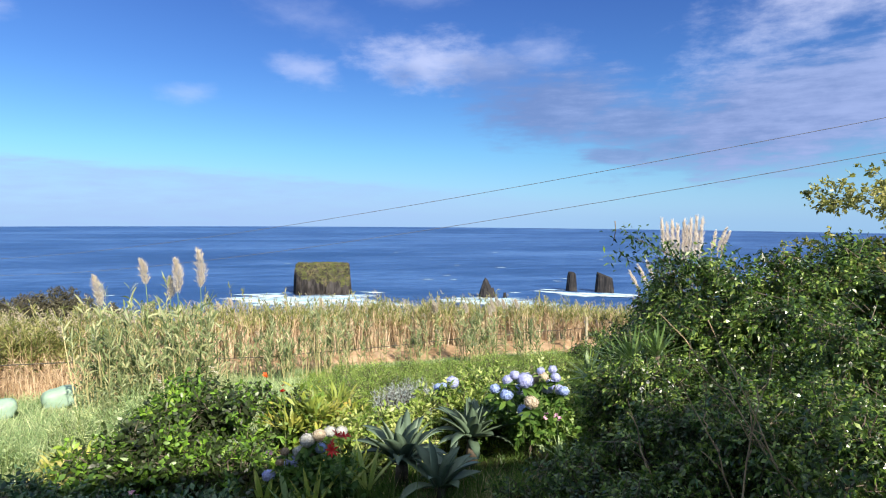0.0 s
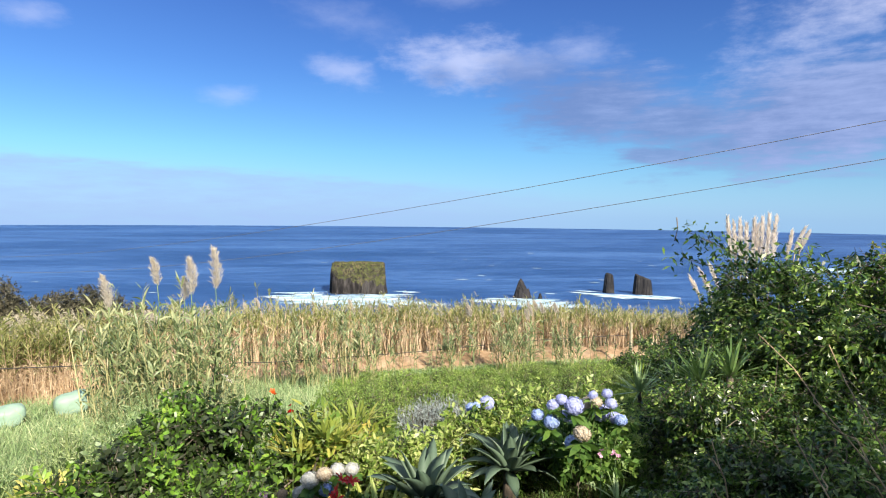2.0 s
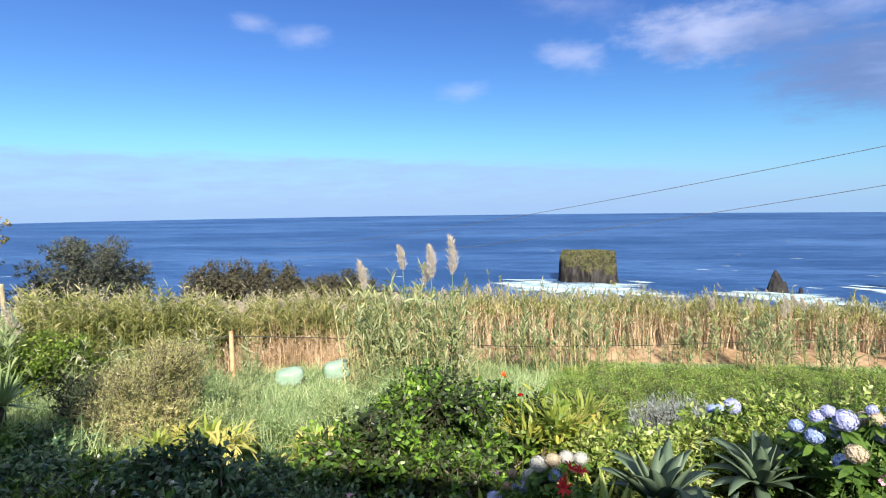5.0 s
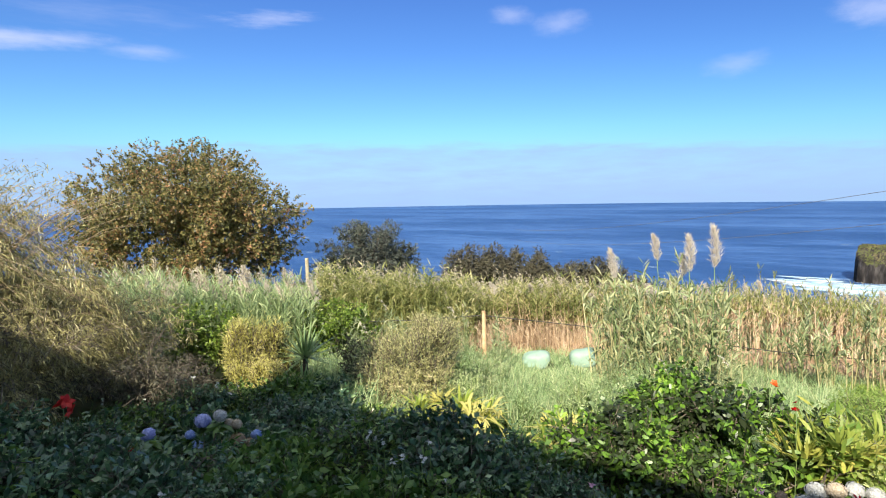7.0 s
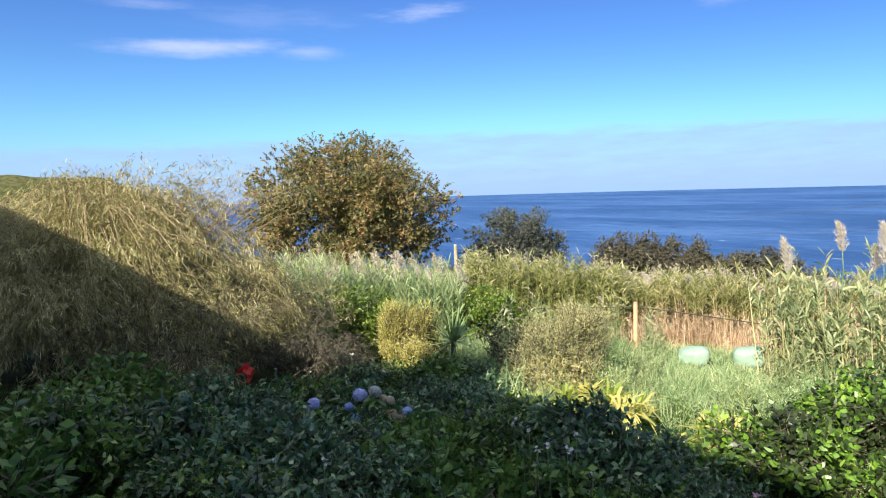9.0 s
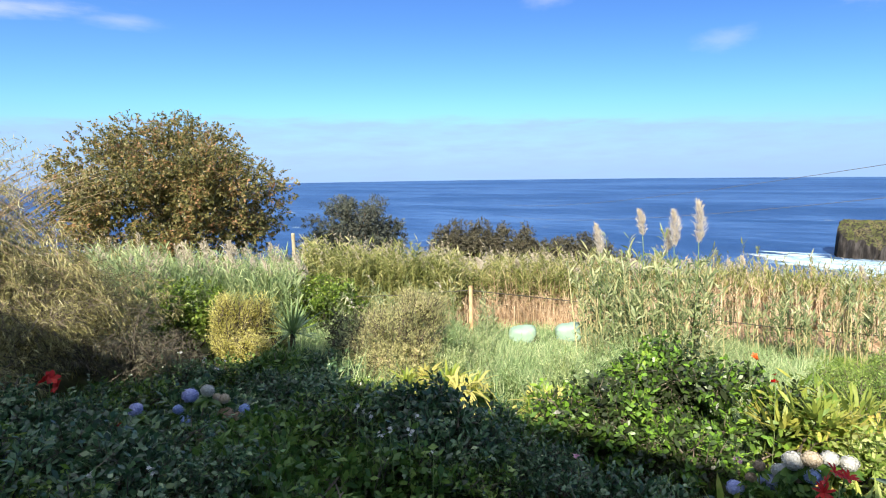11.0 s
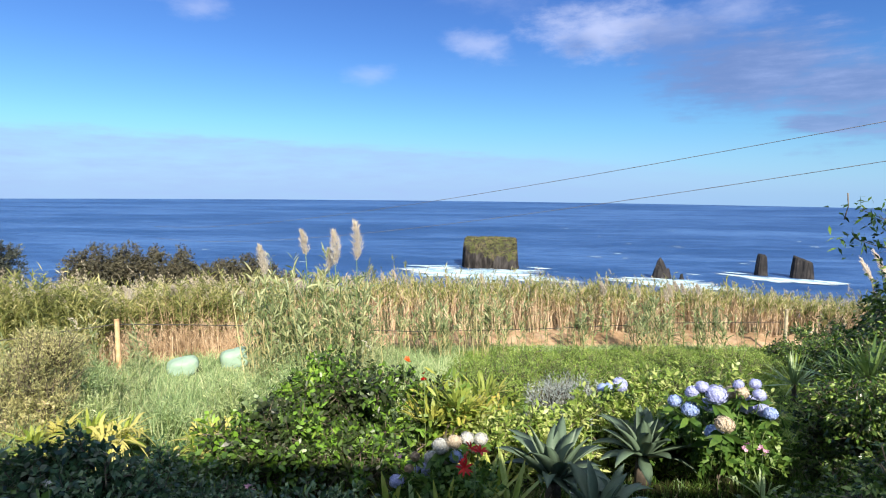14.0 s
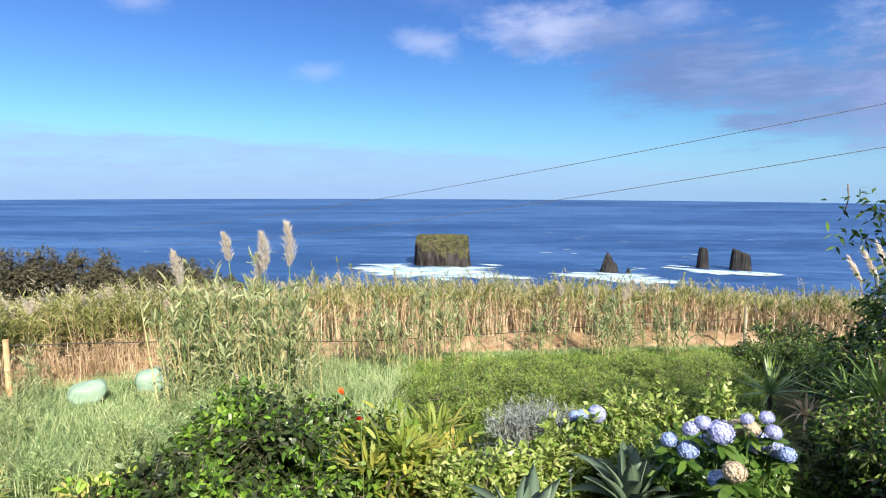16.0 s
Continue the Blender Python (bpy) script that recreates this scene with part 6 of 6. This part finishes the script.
strap_plant("yucca", "tall yucca with a crown of stiff spiky leaves", "yucca", 48.4, 10.4, 60, 0.66, 0.045, "yucca", 1.35, 0.08, 0.35, trunk=0.35)
strap_plant("yucca", "lower yucca crown in the shade", "yucca", 48.8, 9.8, 40, 0.5, 0.042, "yucca", 1.35, 0.1, 0.12, trunk=0.12)


def plumed_grass():
    """Green grass with whitish plumes behind the golden bush."""
    pos = scatter(480, 47.5, 64, 13.0, 16.5)
    ob = new("plumed_grass", mesh_of("plumed_grass", canes(pos, 1.58, 0.14, 34, (0, 0, 1), 0.016, 0.55, 0.05, 0.022, 0.45, 0.9, plume_n=90), ["blue_reed", "seed_head"]))
    tagged(ob, "tall pale green grass with whitish plumes", "grass", kind="stuff")
    pos = scatter(500, 44, 70, 16.5, 20.0)
    ob = new("plumed_grass", mesh_of("plumed_grass", canes(pos, 1.6, 0.12, 12, (0, 1, 2), 0.015, 0.4), ["cane_dry", "cane_green", "seed_head"]))
    tagged(ob, "tall straw-coloured grass below the broad tree", "grass", kind="stuff")


plumed_grass()


def drooping_bush():
    """A big fountain of thin arching twigs with narrow leaves."""
    x, y, z = spot(80.0, 11.3)
    ob = thing("drooping_bush", x, y, z, "big drooping straw-green bush with fine arching twigs", "bush")
    n = 620
    a, reach, top = rng.uniform(0, 2 * math.pi, n), rng.uniform(0.4, 3.4, n), rng.uniform(1.9, 3.3, n)
    top = top * (1 - 0.18 * reach / 3.4)
    s = np.linspace(0, 1, 10)
    fall = rng.uniform(0.3, 1.0, n)
    rise = np.sin(np.minimum(s[None] * 1.7, 1.0 + 0 * s[None]) * math.pi / 2)
    h = top[:, None] * (rise - fall[:, None] * np.clip(s[None] - 0.5, 0, 1) ** 2 * 2.6)
    r = reach[:, None] * s[None] ** 1.3
    p = np.stack([np.cos(a)[:, None] * r, np.sin(a)[:, None] * r, np.maximum(h, 0.05)], -1)
    p += 0.03 * rng.normal(size=p.shape)
    part("twig_mass", mesh_of("twig_mass", [tube(q, np.linspace(0.008, 0.002, 10), 3) for q in p], ["pale_stem"], True), ob)
    m = 60000
    i, j, t = rng.integers(0, n, m), rng.integers(3, 9, m), rng.random((m, 1))
    base = p[i, j] * (1 - t) + p[i, j + 1] * t
    along = unit(p[i, j + 1] - p[i, j])
    base = base + 0.09 * rng.normal(size=base.shape)
    way = unit(0.6 * along + 1.0 * rand_dirs(m) - UP * 0.3)
    part("foliage", mesh_of("foliage", [blades(base, way, rng.uniform(0.06, 0.15, m), 0.011, 0.3, 2, LEAF)], ["willow"]), ob)
    q, w, _ = crown(26000, (2.8, 2.8, 1.35), 70, 0.22, -0.8, 0.4)
    q = q + UP * 1.2
    k = q[:, 2] > 0.03
    part("foliage", mesh_of("foliage", [foliage_piece(q[k], w[k], 0.12, 0.012, LEAF, 0.5, -0.3, 0, 1.0)], ["willow"]), ob)
    # sprays that arch out of the crown and hang over, thick with narrow leaves
    q, w, _ = crown(1500, (2.75, 2.75, 1.45), 34, 0.36, -0.5, 0.1)
    q = q + UP * 1.3
    k = q[:, 2] > 0.5
    q, w = q[k], w[k]
    ln = rng.uniform(0.35, 1.0, len(q))
    w = unit(w * (1, 1, 0.5) + UP * rng.uniform(0.1, 1.1, (len(q), 1)) + 0.3 * rng.normal(size=q.shape))
    t = np.linspace(0, 1, 6)
    arc = q[:, None] + w[:, None] * (ln[:, None] * t)[..., None] - UP * (rng.uniform(0.4, 1.3, (len(q), 1)) * ln[:, None] * t**2)[..., None]
    part("twig_mass", mesh_of("twig_mass", [tube(a_, np.linspace(0.005, 0.0015, 6), 3) for a_ in arc], ["pale_stem"], True), ob)
    m = 60 * len(q)
    i, j, u = np.repeat(np.arange(len(q)), 60), rng.integers(0, 5, m), rng.random((m, 1))
    base = arc[i, j] * (1 - u) + arc[i, j + 1] * u + 0.025 * rng.normal(size=(m, 3))
    way = unit(unit(arc[i, j + 1] - arc[i, j]) + 0.75 * rand_dirs(m) - UP * 0.25)
    part("foliage", mesh_of("foliage", [blades(base, way, rng.uniform(0.05, 0.11, m), 0.013, 0.3, 2, LEAF)], ["willow"]), ob)
    # the airy tips that stand against the sky
    tips = []
    for _ in range(120):
        az = rng.uniform(61, 82)
        e = rng.uniform(-2.5, 0.3) + 3.8 * rng.random() * min(1.0, (az - 60) / 9)
        far = rng.uniform(10.0, 12.0)
        q = np.array([-math.sin(radians(az)) * far - x, math.cos(radians(az)) * far - y, EYE_Z + far * math.tan(radians(e)) - z])
        tips.append(bent(q * (0.55, 0.55, 0.7), q, 0.15, 0.02, 6))
    part("twig_mass", mesh_of("twig_mass", [tube(q, np.linspace(0.006, 0.002, 6), 3) for q in tips], ["pale_stem"], True), ob)
    q = np.concatenate([t_[rng.integers(2, 6, 26)] for t_ in tips]) + 0.05 * rng.normal(size=(120 * 26, 3))
    part("foliage", mesh_of("foliage", [foliage_piece(q, rand_dirs(len(q)), 0.09, 0.014, LEAF, 0.3, -0.2)], ["willow"]), ob)


drooping_bush()
shrub("drooping_side_bush", "low straw-brown bush filling the foot of the drooping one", "bush", 73.5, 9.4, 1.7, 1.7, "willow", 20000, 0.10, 0.010, LEAF, 50, 0.26, up=-0.2, droop=0.5)
shrub("drooping_side_bush", "small straw-brown twiggy bush in deep shade", "bush", 62.0, 9.3, 0.9, 1.15, "heath", 8000, 0.08, 0.012, LEAF, 26, 0.3, up=0.1, droop=0.4)
shrub("drooping_side_bush", "lower straw-brown twiggy bush in shade", "bush", 65.5, 10.6, 1.1, 1.9, "willow", 12000, 0.09, 0.012, LEAF, 16, 0.42, up=-0.3, droop=0.5)

# ======== the shaded bed below the house ========
for _i, (_az, _far, _r, _h, _n) in enumerate(((28.5, 5.7, 0.75, 0.75, 5200), (36.0, 5.5, 0.8, 0.9, 6000), (44.5, 5.7, 0.8, 0.8, 5600), (53.0, 5.4, 0.8, 0.58, 5600), (61.0, 5.1, 0.85, 0.74, 6000),
                              (70.5, 5.3, 0.9, 0.95, 6500), (80.0, 5.1, 0.95, 1.1, 6500), (90.0, 5.0, 1.0, 1.0, 5000), (22.0, 5.1, 0.65, 0.55, 3400), (14.5, 5.0, 0.6, 0.45, 3000),
                              (32.0, 4.8, 0.6, 0.55, 3000), (48.0, 4.7, 0.7, 0.6, 3400), (57.0, 4.6, 0.65, 0.7, 3200), (66.0, 4.5, 0.7, 0.75, 3600), (75.5, 4.5, 0.7, 0.7, 3600), (40.0, 4.7, 0.6, 0.6, 3000), (40.5, 6.4, 0.45, 0.5, 2200), (45.6, 9.2, 0.5, 0.5, 2600), (43.6, 8.4, 0.45, 0.3, 1600), (25.0, 6.6, 0.5, 0.5, 2200), (66.5, 7.0, 0.6, 0.62, 3000), (73.0, 7.3, 0.7, 0.65, 3400), (62.5, 8.0, 0.6, 0.55, 2600), (80.0, 7.2, 0.8, 0.8, 3400), (51.0, 8.2, 0.6, 0.5, 3200), (47.4, 7.6, 0.6, 0.55, 3200), (54.6, 9.2, 0.55, 0.45, 2800), (50.0, 9.4, 0.5, 0.5, 2800), (58.5, 9.0, 0.55, 0.6, 2800))):
    _m = ("shade_shrub", "shade_shrub", "elder", "hydrangea_leaf")[_i % 4]
    _l = (0.115, 0.075, 0.14, 0.09)[(_i * 3 + 1) % 4]
    shrub("shade_shrub", "dark leafy garden shrub in the house's shadow", "shrub", _az, _far, _r, _h, _m, int(_n * 1.1), _l, _l * 0.42, LEAF, 30, 0.28, group="shaded bed shrubs", up=0.5)
shrub("shade_shrub", "dark upright seedling shrub with a bare top", "shrub", 33.0, 5.6, 0.34, 1.1, "shade_shrub", 1100, 0.12, 0.055, LEAF, 10, 0.42, up=0.4)


def shaded_hydrangea():
    x, y, z = spot(57.0, 7.2)
    ob = thing("hydrangea", x, y, z, "shaded hydrangea with lilac, white and faded tan heads", "hydrangea", "hydrangeas")
    leafy(ob, 2200, (0.75, 0.55, 0.30), "shade_shrub", 0.12, 0.065, lift=0.28)
    for az, el, c, r in ((57.8, -19.4, "lilac", 0.08), (56.3, -19.2, "white_petal", 0.078), (62.3, -19.8, "lilac", 0.07), (58.9, -20.4, "blue", 0.06), (54.9, -20.1, "cream", 0.06), (55.6, -19.9, "cream", 0.05),
                         (54.9, -21.4, "tan_petal", 0.085), (53.8, -21.9, "tan_petal", 0.08), (53.2, -21.2, "blue", 0.058), (52.9, -22.0, "white_petal", 0.06), (58.4, -21.4, "blue", 0.065), (56.2, -21.6, "tan_petal", 0.05)):
        flower_at(ob, az, el, 6.5 + rng.uniform(-0.1, 0.1), c, r * 1.15)


shaded_hydrangea()
small_flower("red_flower", "red flower against the drooping bush", 68.4, -16.6, 6.5, 0.20, "red_petal", 6, 3)
small_flower("red_flower", "dull red flower above the shaded shrubs", 63.6, -20.7, 5.9, 0.14, "red_petal", 6, 2)
for _az, _el, _far in ((41.9, -22.6, 4.7), (41.2, -22.9, 4.7), (42.6, -22.3, 4.8), (61.6, -25.0, 4.3), (66.2, -24.2, 4.4), (35.0, -26.5, 4.4), (40.4, -24.8, 4.6), (36.6, -23.2, 4.8), (37.5, -24.6, 4.6), (39.4, -24.3, 4.6)):
    small_flower("white_flower", "small white flowers in the shaded bed", _az, _el, _far, 0.048, "white_petal", 5, 4)
for _az, _el, _far in ((56.5, -16.5, 8.4), (54.8, -16.9, 8.4), (58.5, -15.6, 8.6), (55.4, -17.4, 8.2)):
    small_flower("white_flower", "small pale flowers behind the shaded hydrangea", _az, _el, _far, 0.06, "white_petal", 5, 3)
small_flower("pink_flower", "small pink flowers at the edge of the shade", 20.6, -26.4, 4.9, 0.06, "pink_petal", 5, 5)
small_flower("pink_flower", "pink flowers beside the white hydrangea", 6.4, -24.8, 5.2, 0.06, "pink_petal", 5, 5)
small_flower("white_flower", "single small white star flower", -10.8, -27.0, 4.8, 0.06, "white_petal", 5, 2)
small_flower("white_flower", "white flower beside the agave", -12.6, -21.4, 6.0, 0.08, "white_petal", 5, 3)
small_flower("white_flower", "white flower on the croton bush", -1.9, -19.6, 7.2, 0.07, "white_petal", 5, 2)
